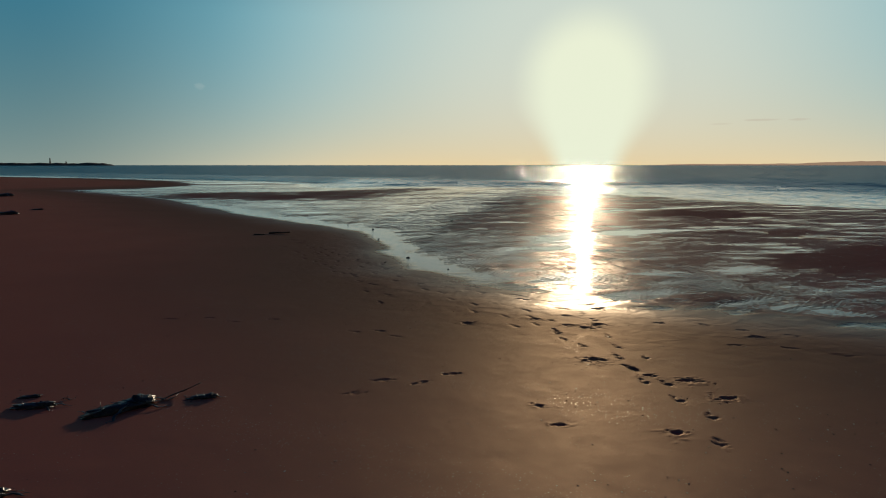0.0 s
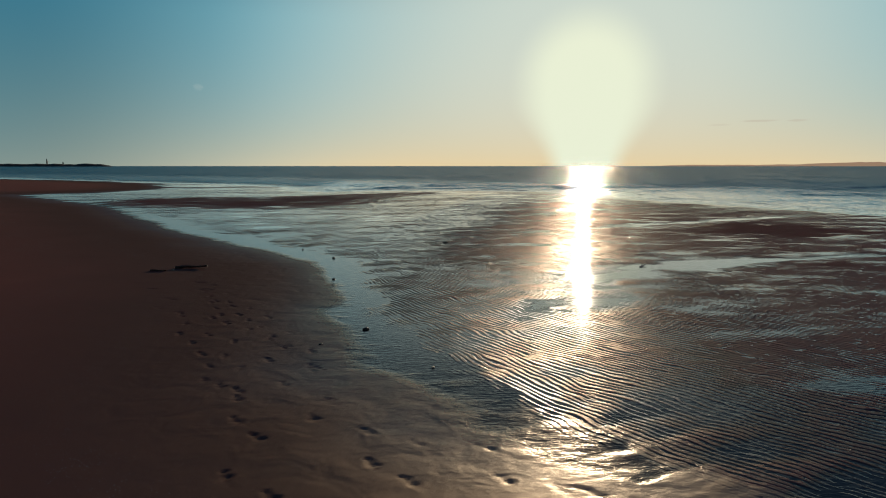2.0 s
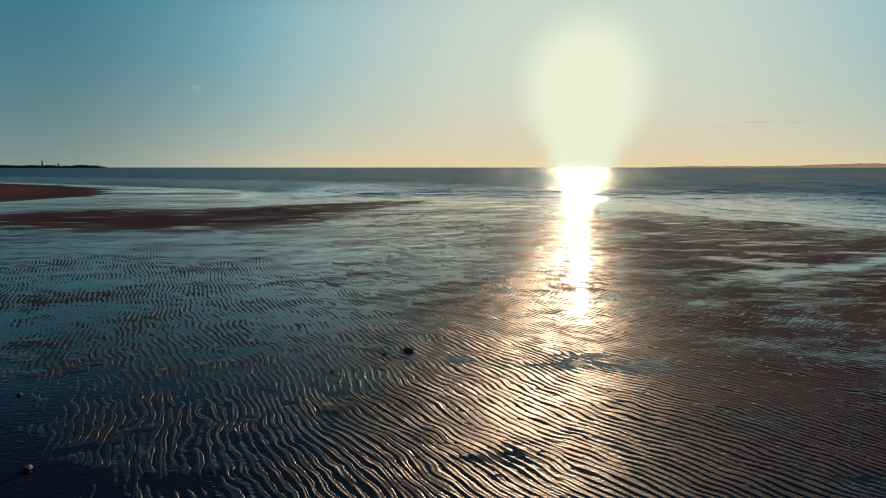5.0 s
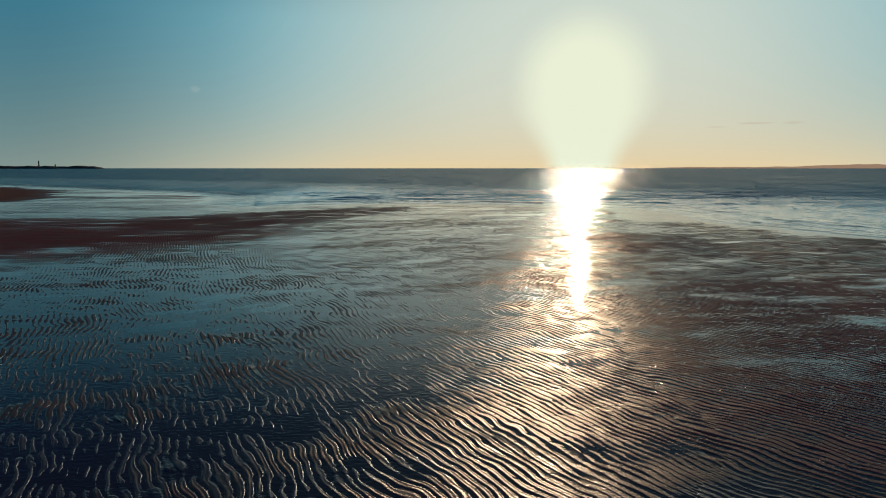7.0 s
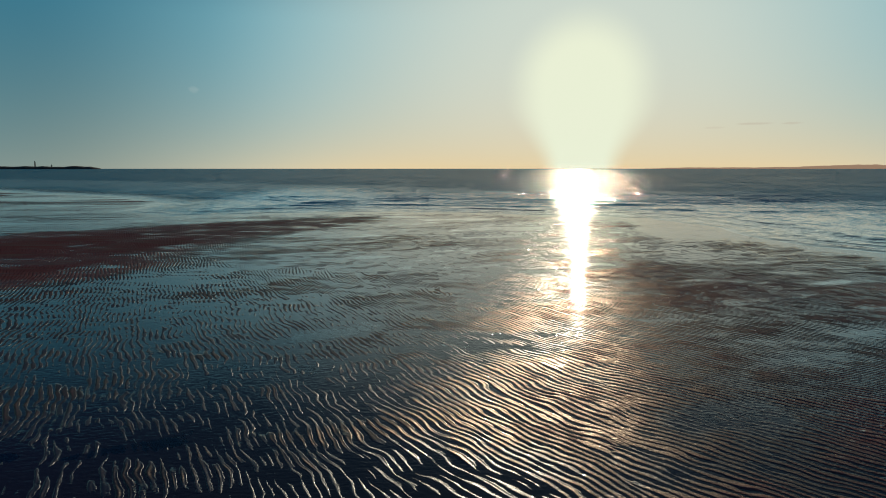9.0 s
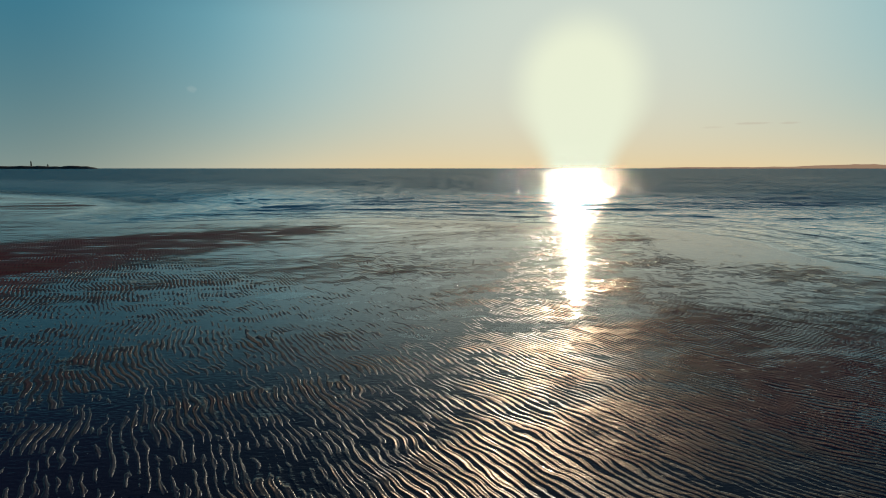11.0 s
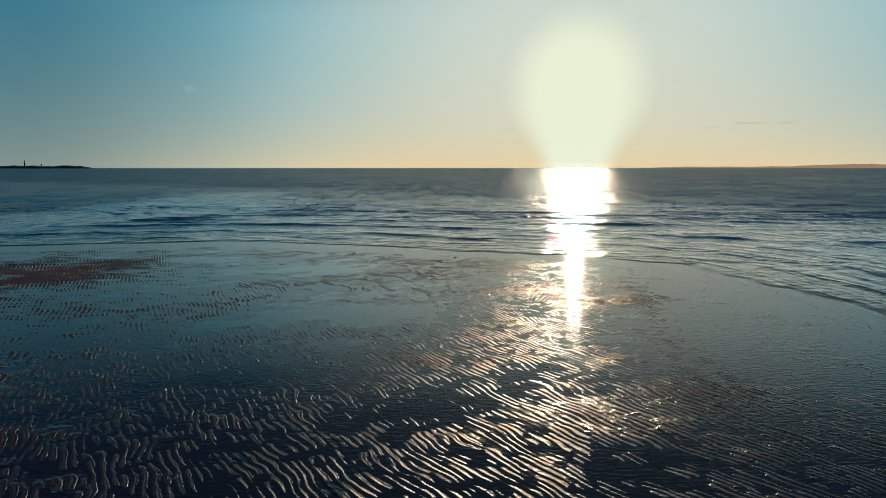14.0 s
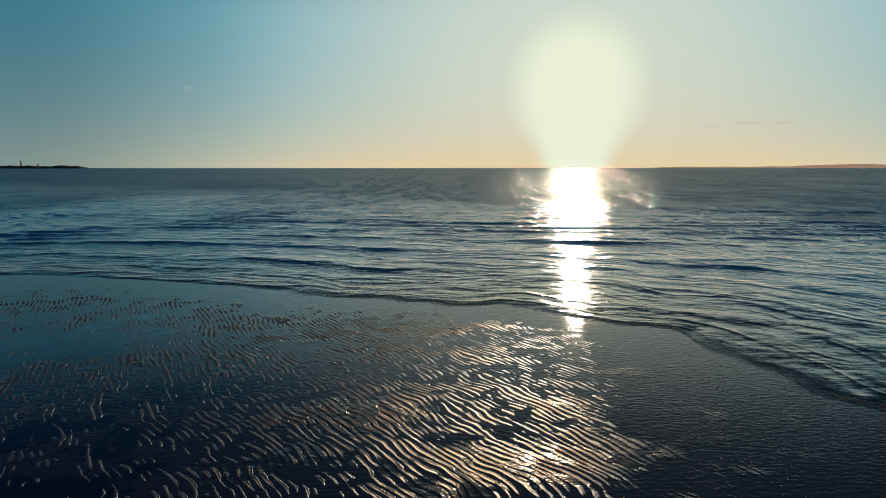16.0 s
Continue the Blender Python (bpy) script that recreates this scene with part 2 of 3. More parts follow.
def ripples(x, y):
    """The trains' phases and shares, and how high the ripples stand."""
    u = x - axis(y) + 1.8 * fbm(x / 3.5, y / 3.5, 55)
    shift = 3.2 * step(52, 64, y)
    left, right = 1 - step(-2.6, -1.9, u), step(1.1, 1.8, u - shift)
    bend = 0.24 * fbm(x / 2.4, y / 2.4, 41) + 0.070 * fbm(x / 0.62, y / 0.62, 43, 2) + 0.016 * vnoise(x / 0.20, y / 0.20, 45)
    # crests end and start anew beside one another
    bend = bend + 0.026 * vnoise((0.88 * y - 0.47 * x) / 0.42, (0.88 * x + 0.47 * y) / 0.17, 57)
    # the ripples stand closer together towards the sea
    along = np.linspace(-100, 1000, 5501)
    close = 1 + 0.10 * step(50, 68, along)
    run = np.cumsum(close) * (along[1] - along[0])
    phases = [2 * np.pi * ((x * nx + bend) * np.interp(y, along, close) + ny * np.interp(y, along, run)) / length for length, nx, ny in TRAINS]
    # crests are short: each one breaks off after two or three hand widths
    a, c = 0.88 * y - 0.47 * x, 0.88 * x + 0.47 * y
    uneven = 0.84 + 1.0 * vnoise(a / 0.28, c / 0.13, 51) + 0.35 * vnoise(x / 1.2, y / 1.2, 52)
    # towards the sea they fall apart into short humps
    uneven = uneven - 0.22 * step(62, 72, y) + 1.7 * step(60, 72, y) * vnoise(a / 0.16, c / 0.12, 53)
    least = (0.50 - 0.40 * left) * (1 - 0.8 * step(60, 70, y))
    return phases, (left, (1 - left) * (1 - right), right), RIPPLE_HIGH * np.clip(uneven, least, 1.5) * (1 - 0.18 * left)


# walkers' trails: start, end, stride, sideways spread, seed
TRAILS = [((-10.6, 29.6), (-5.2, 22.6), 0.78, 0.5, 12), ((-5.2, 22.6), (-2.6, 17.6), 0.74, 0.3, 13), ((-8.6, 30.2), (-3.9, 23.0), 0.9, 0.4, 14), ((-3.9, 23.0), (-1.4, 19.0), 0.7, 0.25, 15),
          ((-9.5, 31.5), (-3.0, 21.0), 0.72, 0.35, 1), ((-3.0, 21.0), (1.5, 12.0), 0.70, 0.30, 2), ((-5.0, 24.0), (-1.2, 14.2), 0.74, 0.22, 3),
          ((0.2, 16.6), (3.6, 13.2), 0.62, 0.28, 4), ((1.8, 13.6), (3.2, 8.6), 0.60, 0.45, 5), ((3.0, 13.4), (3.2, 6.6), 0.66, 0.30, 6),
          ((-5.4, 12.6), (-2.9, 12.3), 0.66, 0.12, 7), ((-1.6, 11.6), (-0.6, 11.3), 0.40, 0.1, 8), ((-1.3, 8.4), (0.4, 9.2), 0.55, 0.2, 9),
          ((4.4, 12.6), (7.0, 11.2), 0.8, 0.3, 10), ((5.2, 10.9), (7.6, 10.0), 0.85, 0.2, 11)]
SCUFFS = [(0.5, 12.35, 0.20), (2.45, 9.85, 0.26), (3.6, 8.85, 0.20), (3.82, 8.1, 0.16), (2.7, 7.0, 0.13), (3.5, 13.8, 0.20), (3.4, 14.25, 0.16), (1.9, 12.75, 0.14),
          (2.2, 12.65, 0.13), (2.5, 12.2, 0.18), (5.8, 11.4, 0.17), (1.25, 7.85, 0.10), (1.4, 7.2, 0.10), (2.6, 13.1, 0.15), (2.15, 11.6, 0.14), (3.05, 9.1, 0.12),
          (2.8, 12.0, 0.2), (3.1, 12.3, 0.22)]


def footprints():
    """Place, heading, length and depth of every print, along the trails."""
    made = []
    for (ax, ay), (bx, by), stride, spread, seed in TRAILS:
        rnd = random.Random(seed)
        length = math.hypot(bx - ax, by - ay)
        ux, uy = (bx - ax) / length, (by - ay) / length
        n = int(length / stride) + 1
        for i in range(n):
            s = i * stride + rnd.uniform(-0.1, 0.1)
            off = (0.11 if i % 2 else -0.11) + rnd.uniform(-spread, spread) * 0.6
            made.append((ax + ux * s - uy * off, ay + uy * s + ux * off, math.atan2(uy, ux) + rnd.uniform(-0.3, 0.3),
                         rnd.uniform(0.25, 0.31), rnd.uniform(0.006, 0.014)))
    return made


def press(x, y, h):
    """Prints and scuffs pressed into the sand, with a low rim pushed up round each."""
    h = h.copy()
    for fx, fy, turn, size, deep in footprints():
        rows, cols = np.nonzero((np.abs(x - fx) < 0.4) & (np.abs(y - fy) < 0.4))
        if not len(rows):
            continue
        px, py = x[rows, cols] - fx, y[rows, cols] - fy
        u, v = px * math.cos(turn) + py * math.sin(turn), -px * math.sin(turn) + py * math.cos(turn)
        waist = 0.052 + 0.012 * np.sin(u / size * 7.0)
        r = np.hypot(u / (size * 0.5), v / waist)
        arch = 1 - 0.55 * np.exp(-((u + 0.02) / 0.035) ** 2)
        r = r * (1 + 0.40 * vnoise(px / 0.050 + fx, py / 0.045 + fy, 81) + 0.25 * vnoise(px / 0.024 + fy, py / 0.024 + fx, 84))
        tread = 0.010 * vnoise(u / 0.026 + 3 * fx, v / 0.040, 82)
        h[rows, cols] += (tread - deep) * arch * (1 - step(0.70, 1.12, r)) + 0.10 * deep * np.exp(-((r - 1.3) / 0.25) ** 2)
    for i, (fx, fy, size) in enumerate(SCUFFS):
        size = size * 0.72
        rows, cols = np.nonzero((np.abs(x - fx) < 0.5) & (np.abs(y - fy) < 0.5))
        if not len(rows):
            continue
        px, py = x[rows, cols] - fx, y[rows, cols] - fy
        rough = 1 + 0.5 * vnoise(px / 0.08 + 11 * i, py / 0.07, 83) + 0.35 * vnoise(px / 0.03, py / 0.03 + 5 * i, 86)
        r = np.hypot(px / size, py / (size * 0.72)) * rough
        h[rows, cols] += -0.021 * (1 - step(0.45, 1.05, r)) * (0.75 + 0.6 * vnoise(px / 0.045, py / 0.045, 87 + i)) + 0.006 * np.exp(-((r - 1.25) / 0.25) ** 2)
    return h


def spaced(lo, dense_lo, dense_hi, hi, step_size, growth):
    """Even steps in the middle, ever wider ones to both ends."""
    mid = np.arange(dense_lo, dense_hi, step_size)

    def out(start, end):
        got, at, s = [], start, step_size
        while abs(end - at) > s:
            s *= growth
            at += s if end > start else -s
            got.append(at)
        return got[:-1] + [end]
    return np.array(out(dense_lo, lo)[::-1] + list(mid) + out(dense_hi, hi))


def sheet(name, x, y, z, material, fields=None):
    """One smooth mesh over a grid of places."""
    rows, cols = x.shape
    me = bpy.data.meshes.new(name)
    me.vertices.add(rows * cols)
    me.vertices.foreach_set("co", np.stack((x, y, z), -1).astype(np.float32).ravel())
    k = np.arange(rows * cols).reshape(rows, cols)
    quads = np.stack((k[:-1, :-1], k[:-1, 1:], k[1:, 1:], k[1:, :-1]), -1).reshape(-1, 4)
    me.loops.add(quads.size)
    me.loops.foreach_set("vertex_index", quads.ravel().astype(np.int32))
    me.polygons.add(len(quads))
    me.polygons.foreach_set("loop_start", (np.arange(len(quads)) * 4).astype(np.int32))
    me.polygons.foreach_set("use_smooth", np.ones(len(quads), dtype=bool))
    for key, values in (fields or {}).items():
        me.attributes.new(key, "FLOAT", "POINT").data.foreach_set("value", values.astype(np.float32).ravel())
    me.update(calc_edges=True)
    me.materials.append(material)
    return new(name, me)

# ---- materials ----
def material(name):
    m = bpy.data.materials.new(name)
    m.use_nodes = True
    n = Nodes(m.node_tree)
    out = n.add("ShaderNodeOutputMaterial")
    return m, n, out


def sand_material():
    m, n, out = material("sand")
    pos = n.add("ShaderNodeNewGeometry").outputs["Position"]
    broad, mid, fine = n.noise(pos, 0.35, 4), n.noise(pos, 3.0, 4), n.noise(pos, 90.0, 3, 0.7)
    # ripples, finer than the mesh can carry them
    lie, high = n.attr("lie"), n.attr("ripple_high")
    crest, tilt = None, None
    for k, (length, nx, ny) in enumerate(TRAINS):
        q, share = n.attr("phase_%d" % k), n.attr("share_%d" % k)
        s = n.math("SINE", q)
        sharp = n.math("ADD", s, n.math("MULTIPLY", n.math("SINE", n.math("MULTIPLY_ADD", q, 2.0, 0.35)), 0.33))
        # slope of the crests beyond what the mesh holds
        even = n.math("COSINE", q)
        lean = n.math("MULTIPLY_ADD", n.math("COSINE", n.math("MULTIPLY_ADD", q, 2.0, 0.35)), 0.66, n.math("MULTIPLY", even, n.math("SUBTRACT", 1.0, n.attr("meshed"))))
        lean = n.math("MULTIPLY", n.math("MULTIPLY", lean, n.math("MULTIPLY", share, high)), -2 * math.pi / length)
        lean = n.add("ShaderNodeVectorMath", {"operation": "SCALE"}, i0=(nx, ny, 0.0), i3=lean).outputs[0]
        tilt = lean if tilt is None else n.vec("ADD", tilt, lean)
        sharp = n.math("MULTIPLY", sharp, share)
        crest = sharp if crest is None else n.math("ADD", crest, sharp)
    lumps = n.math("MULTIPLY", n.math("SUBTRACT", n.noise(pos, 14.0, 3, 0.6), 0.5), 0.009)
    patch = n.add("ShaderNodeMapping", None, Vector=pos, Rotation=(0, 0, radians(-25)), Scale=(0.45, 1.0, 1.0)).outputs[0]
    lumps = n.math("ADD", lumps, n.math("MULTIPLY", n.math("SUBTRACT", n.noise(patch, 1.3, 7, 0.7), 0.5), n.ramp(lie, 0.004, 0.016, 0.020, 0.045)))
    lumps = n.math("MULTIPLY", lumps, n.ramp(high, 0.0, 0.006))
    # short humps, a few ripples wide
    humps = n.add("ShaderNodeCombineXYZ", None, X=n.math("MULTIPLY", n.vec("DOT_PRODUCT", pos, (0.83, -0.55, 0.0)), 1.5), Y=n.math("MULTIPLY", n.vec("DOT_PRODUCT", pos, (0.55, 0.83, 0.0)), 3.6)).outputs[0]
    humps = n.math("MULTIPLY", n.math("SUBTRACT", n.noise(humps, 1.0, 2, 0.5), 0.48), n.ramp(n.add("ShaderNodeSeparateXYZ", None, Vector=pos).outputs["Y"], 16.0, 40.0, 0.014, 0.042))
    lumps = n.math("MULTIPLY_ADD", humps, n.ramp(high, 0.0, 0.006), lumps)
    # little worm casts
    casts = n.add("ShaderNodeTexVoronoi", {"feature": "F1"}, Vector=pos, Scale=4.2, Randomness=1.0)
    some = n.ramp(n.add("ShaderNodeSeparateColor", None, Color=casts.outputs["Color"]).outputs[1], 0.60, 0.62)
    heap = n.math("MULTIPLY", n.math("MULTIPLY", n.ramp(casts.outputs["Distance"], 0.03, 0.16, 0.011, 0.0), some), n.ramp(lie, 0.004, 0.012))
    lumps = n.math("ADD", lumps, n.math("MULTIPLY", heap, n.ramp(high, 0.0, 0.004)))
    # low streaks of sand that break the water along the foot of the beach
    wash = n.add("ShaderNodeMapping", None, Vector=pos, Rotation=(0, 0, radians(-18)), Scale=(0.75, 1.5, 1.0)).outputs[0]
    wash = n.math("MULTIPLY", n.math("SUBTRACT", n.noise(wash, 1.6, 5, 0.65), 0.47), n.ramp(high, 0.0, 0.006, 0.015, 0.0))
    lumps = n.math("MULTIPLY_ADD", wash, n.ramp(lie, 0.02, 0.04, 1.0, 0.0), lumps)
    tall = n.math("ADD", n.math("MULTIPLY_ADD", crest, high, lie), lumps)
    film = n.ramp(tall, -0.002, n.ramp(high, 0.0, 0.004, 0.010, 0.0015), 1.0, 0.0)
    # ragged puddles left lying on the higher flats, and drops of water between the crests
    puddle = n.math("MAXIMUM", n.ramp(n.math("ADD", n.noise(patch, 0.62, 8, 0.72), n.math("MULTIPLY", crest, -0.045)), 0.545, 0.565), n.ramp(n.math("ADD", n.noise(patch, 7.0, 3, 0.6), n.math("MULTIPLY", crest, -0.05)), 0.635, 0.655))
    puddle = n.math("MULTIPLY", n.math("MULTIPLY", puddle, n.math("SUBTRACT", n.ramp(lie, 0.004, 0.010), n.ramp(lie, 0.027, 0.031))), n.ramp(high, 0.002, 0.006))
    film = n.math("MAXIMUM", film, puddle)
    wet = n.math("MULTIPLY_ADD", n.math("SUBTRACT", tall, lie), 0.35, lie)
    level = n.math("ADD", wet, n.math("MULTIPLY", n.math("SUBTRACT", broad, 0.5), 0.012))
    dry = n.ramp(level, 0.050, 0.18)
    damp = n.mix(n.ramp(level, 0.002, 0.013), rgb(0.060, 0.020, 0.022), n.mix(mid, rgb(0.270, 0.048, 0.042), rgb(0.420, 0.086, 0.064)))
    pale = n.mix(broad, rgb(0.450, 0.074, 0.054), rgb(0.560, 0.104, 0.072))
    moist = n.mix(broad, rgb(0.165, 0.023, 0.023), rgb(0.210, 0.034, 0.029))
    col = n.mix(dry, n.mix(n.math("MULTIPLY", n.ramp(level, 0.006, 0.030), n.ramp(high, 0.0, 0.004, 1.0, 0.0)), damp, moist), pale)
    col = n.mix(n.math("MULTIPLY", n.ramp(fine, 0.35, 0.75), 0.4), col, n.mix(dry, rgb(0.045, 0.02, 0.015), rgb(0.15, 0.065, 0.04)))
    spots = n.add("ShaderNodeTexVoronoi", {"feature": "F1"}, Vector=pos, Scale=16.0, Randomness=1.0)
    shell = n.math("MULTIPLY", n.ramp(spots.outputs["Distance"], 0.06, 0.14, 1.0, 0.0), n.ramp(n.noise(pos, 0.8, 3), 0.42, 0.60))
    shell = n.math("MULTIPLY", shell, n.ramp(n.add("ShaderNodeSeparateColor", None, Color=spots.outputs["Color"]).outputs[0], 0.45, 0.5))
    shell = n.math("MULTIPLY", shell, dry)
    col = n.mix(shell, col, rgb(0.60, 0.50, 0.38))
    rough = n.math("ADD", n.ramp(level, 0.006, 0.036, n.ramp(high, 0.0, 0.008, 0.26, 0.40), n.ramp(high, 0.0, 0.004, 0.60, 0.40)), n.math("MULTIPLY", n.math("SUBTRACT", mid, 0.5), 0.14))
    on_flats = n.ramp(high, 0.0, 0.005)
    bump = n.add("ShaderNodeBump", None, Strength=1.0, Distance=1.0)
    streaks = n.math("MULTIPLY", n.noise(patch, 1.3, 4, 0.6), n.math("MULTIPLY", n.math("SUBTRACT", 1.0, dry), 0.004))
    # soft mounds and tongues that the ebb left on the wet foot of the beach
    mounds = n.math("MULTIPLY", n.noise(pos, 1.9, 2, 0.45, 0.6), n.math("MULTIPLY", n.ramp(level, 0.03, 0.09, 1.0, 0.0), n.ramp(on_flats, 0.0, 1.0, 0.026, 0.0)))
    streaks = n.math("ADD", streaks, mounds)
    grain = n.math("ADD", n.math("ADD", streaks, n.math("MULTIPLY", fine, 0.0012)), n.math("MULTIPLY", mid, 0.003))
    grain = n.math("MULTIPLY_ADD", n.noise(pos, 24.0, 3, 0.6), n.math("MULTIPLY", on_flats, 0.0055), grain)
    grain = n.math("ADD", n.math("MULTIPLY", grain, n.math("SUBTRACT", 1.0, film)), n.math("MULTIPLY", n.math("MULTIPLY", n.noise(patch, 16.0, 2), film), 0.0044))
    n.set(bump, "Height", n.math("ADD", n.math("MULTIPLY", lumps, n.math("MULTIPLY", n.math("SUBTRACT", 1.0, film), n.ramp(on_flats, 0.0, 1.0, 1.0, 0.35))), grain))
    rippled = n.vec("ADD", n.add("ShaderNodeNewGeometry").outputs["Normal"], tilt)
    level_out = n.add("ShaderNodeMix", {"data_type": "VECTOR"})
    n.set(level_out, "i0", film), n.set(level_out, "i4", rippled), n.set(level_out, "i5", (0.0, 0.0, 1.0))
    n.set(bump, "Normal", n.vec("NORMALIZE", level_out.outputs[1]))
    # grains throw the low light forward with a warm sheen, water mirrors the sky
    soaked = n.ramp(level, 0.008, 0.060, 1.0, 0.0)
    warm = n.mix(soaked, rgb(1.0, 0.80, 0.58), rgb(1.0, 0.90, 0.76))
    sheen = n.add("ShaderNodeBsdfGlossy", None, Color=n.mix(on_flats, warm, n.mix(n.ramp(level, -0.002, 0.004), rgb(0.86, 0.94, 1.0), rgb(1.0, 0.90, 0.79))), Roughness=rough, Normal=bump.outputs[0])
    share = n.ramp(on_flats, 0.0, 1.0, n.ramp(soaked, 0.0, 1.0, 0.125, 0.195), n.ramp(lie, 0.020, 0.036, 0.122, 0.06))
    # single grains and shell flakes that catch the light
    flakes = n.add("ShaderNodeTexVoronoi", {"feature": "F1"}, Vector=pos, Scale=26.0, Randomness=1.0)
    glint = n.math("MULTIPLY", n.ramp(flakes.outputs["Distance"], 0.10, 0.20, 1.0, 0.0), n.ramp(n.add("ShaderNodeSeparateColor", None, Color=flakes.outputs["Color"]).outputs[2], 0.62, 0.66))
    glint = n.math("MULTIPLY", glint, n.math("MULTIPLY", n.ramp(n.noise(pos, 0.55, 4, 0.6), 0.34, 0.60), n.ramp(level, 0.03, 0.10)))
    glint = n.math("MULTIPLY", glint, n.ramp(n.noise(pos, 9.0, 2), 0.42, 0.62, 0.1, 0.9))
    grains = n.add("ShaderNodeBsdfDiffuse", None, Color=col, Roughness=0.6, Normal=bump.outputs[0])
    sand = n.add("ShaderNodeMixShader", None, Fac=n.math("MULTIPLY_ADD", shell, 0.1, share), i1=grains.outputs[0], i2=sheen.outputs[0])
    pool = n.add("ShaderNodeBsdfPrincipled", None, Base_Color=rgb(0.030, 0.026, 0.032), Roughness=0.045, IOR=1.333, Normal=bump.outputs[0])
    # beads of water and shell on the drained flats
    beads = n.add("ShaderNodeTexVoronoi", {"feature": "F1"}, Vector=patch, Scale=9.0, Randomness=1.0)
    bead = n.math("MULTIPLY", n.ramp(beads.outputs["Distance"], 0.10, 0.22, 1.0, 0.0), n.ramp(n.add("ShaderNodeSeparateColor", None, Color=beads.outputs["Color"]).outputs[0], 0.70, 0.74))
    bead = n.math("MULTIPLY", bead, n.math("MULTIPLY", n.ramp(lie, 0.004, 0.012), on_flats))
    glint = n.math("MULTIPLY_ADD", bead, n.ramp(n.noise(pos, 0.4, 3), 0.40, 0.60, 0.0, 0.8), glint)
    flake = n.add("ShaderNodeBsdfGlossy", None, Color=rgb(0.9, 0.8, 0.66), Roughness=0.36)
    sand = n.add("ShaderNodeMixShader", None, Fac=glint, i1=sand.outputs[0], i2=flake.outputs[0])
    b = n.add("ShaderNodeMixShader", None, Fac=film, i1=sand.outputs[0], i2=pool.outputs[0])
    n.set(out, "Surface", b.outputs[0])
    return m


def water_material():
    m, n, out = material("sea_water")
    pos = n.add("ShaderNodeNewGeometry").outputs["Position"]
    stretch = n.add("ShaderNodeMapping", None, Vector=pos, Rotation=(0, 0, radians(8)), Scale=(0.5, 1.1, 1.0)).outputs[0]
    lanes = n.add("ShaderNodeMapping", None, Vector=pos, Scale=(0.10, 0.05, 1.0)).outputs[0]
    gust = n.ramp(n.noise(lanes, 1.0, 5, 0.65), 0.35, 0.65, 0.6, 1.25, False)
    streaks = n.add("ShaderNodeMapping", None, Vector=pos, Scale=(0.045, 0.014, 1.0)).outputs[0]
    gust = n.math("MULTIPLY", gust, n.ramp(n.noise(streaks, 1.0, 6, 0.7), 0.35, 0.65, 0.55, 1.45, False))
    # crests that stand before the troughs behind them, seen along the water
    combs = n.add("ShaderNodeMapping", None, Vector=pos, Rotation=(0, 0, radians(6)), Scale=(0.50, 0.085, 1.0)).outputs[0]
    comb = n.ramp(n.noise(combs, 1.0, 4, 0.7), 0.38, 0.62, 0.35, 1.6, False)
    gust = n.math("MULTIPLY", gust, comb)
    chop = n.add("ShaderNodeBump", None, Strength=1.0, Distance=1.0)
    rough_sea, near_sea = n.attr("chop"), n.attr("near_chop")
    waves = n.math("ADD", n.math("MULTIPLY", n.noise(stretch, 0.7, 4, 0.6), 0.26), n.math("MULTIPLY", n.noise(stretch, 4.0, 3, 0.55), 0.08))
    waves = n.math("MULTIPLY", n.math("MULTIPLY", waves, rough_sea), gust)
    small = n.math("ADD", n.math("MULTIPLY", n.noise(stretch, 5.0, 3, 0.6), 0.020), n.math("MULTIPLY", n.noise(stretch, 1.6, 2, 0.5), 0.05))
    xyz = n.add("ShaderNodeSeparateXYZ", None, Vector=pos).outputs
    long_crests = n.add("ShaderNodeCombineXYZ", None, X=n.math("MULTIPLY", n.math("MULTIPLY_ADD", xyz["Y"], -0.25, xyz["X"]), 0.34), Y=n.math("MULTIPLY", n.attr("off"), 0.95)).outputs[0]
    fold = n.math("POWER", n.math("SUBTRACT", 1.0, n.math("ABSOLUTE", n.math("MULTIPLY_ADD", n.noise(long_crests, 1.0, 2, 0.5), 2.0, -1.0))), 3.0)
    small = n.math("MULTIPLY", n.math("MULTIPLY_ADD", fold, 0.042, small), near_sea)
    # facets of the open sea, most of them seen from their near side
    facet = n.add("ShaderNodeTexNoise", None, Vector=stretch, Scale=2.2, Detail=5.0, Roughness=0.75).outputs["Color"]
    facet = n.vec("MULTIPLY", n.vec("SUBTRACT", facet, (0.5, 0.545, 0.5)), n.add("ShaderNodeCombineXYZ", None, X=n.math("MULTIPLY_ADD", near_sea, 3.2, 0.5), Y=1.2).outputs[0])
    facet = n.add("ShaderNodeVectorMath", {"operation": "SCALE"}, i0=facet, i3=n.math("MULTIPLY", n.math("MAXIMUM", n.math("POWER", rough_sea, 1.4), n.math("MULTIPLY", near_sea, 0.26)), gust)).outputs[0]
    n.set(chop, "Normal", n.vec("NORMALIZE", n.vec("ADD", n.add("ShaderNodeNewGeometry").outputs["Normal"], facet)))
    n.set(chop, "Height", n.math("ADD", n.math("ADD", waves, small), n.math("MULTIPLY", n.noise(stretch, 14.0, 2), 0.0026)))
    fres = n.add("ShaderNodeFresnel", None, IOR=1.333, Normal=chop.outputs[0]).outputs[0]
    fres = n.math("MINIMUM", fres, n.ramp(rough_sea, 0.1, 1.0, 1.0, 0.27, False))
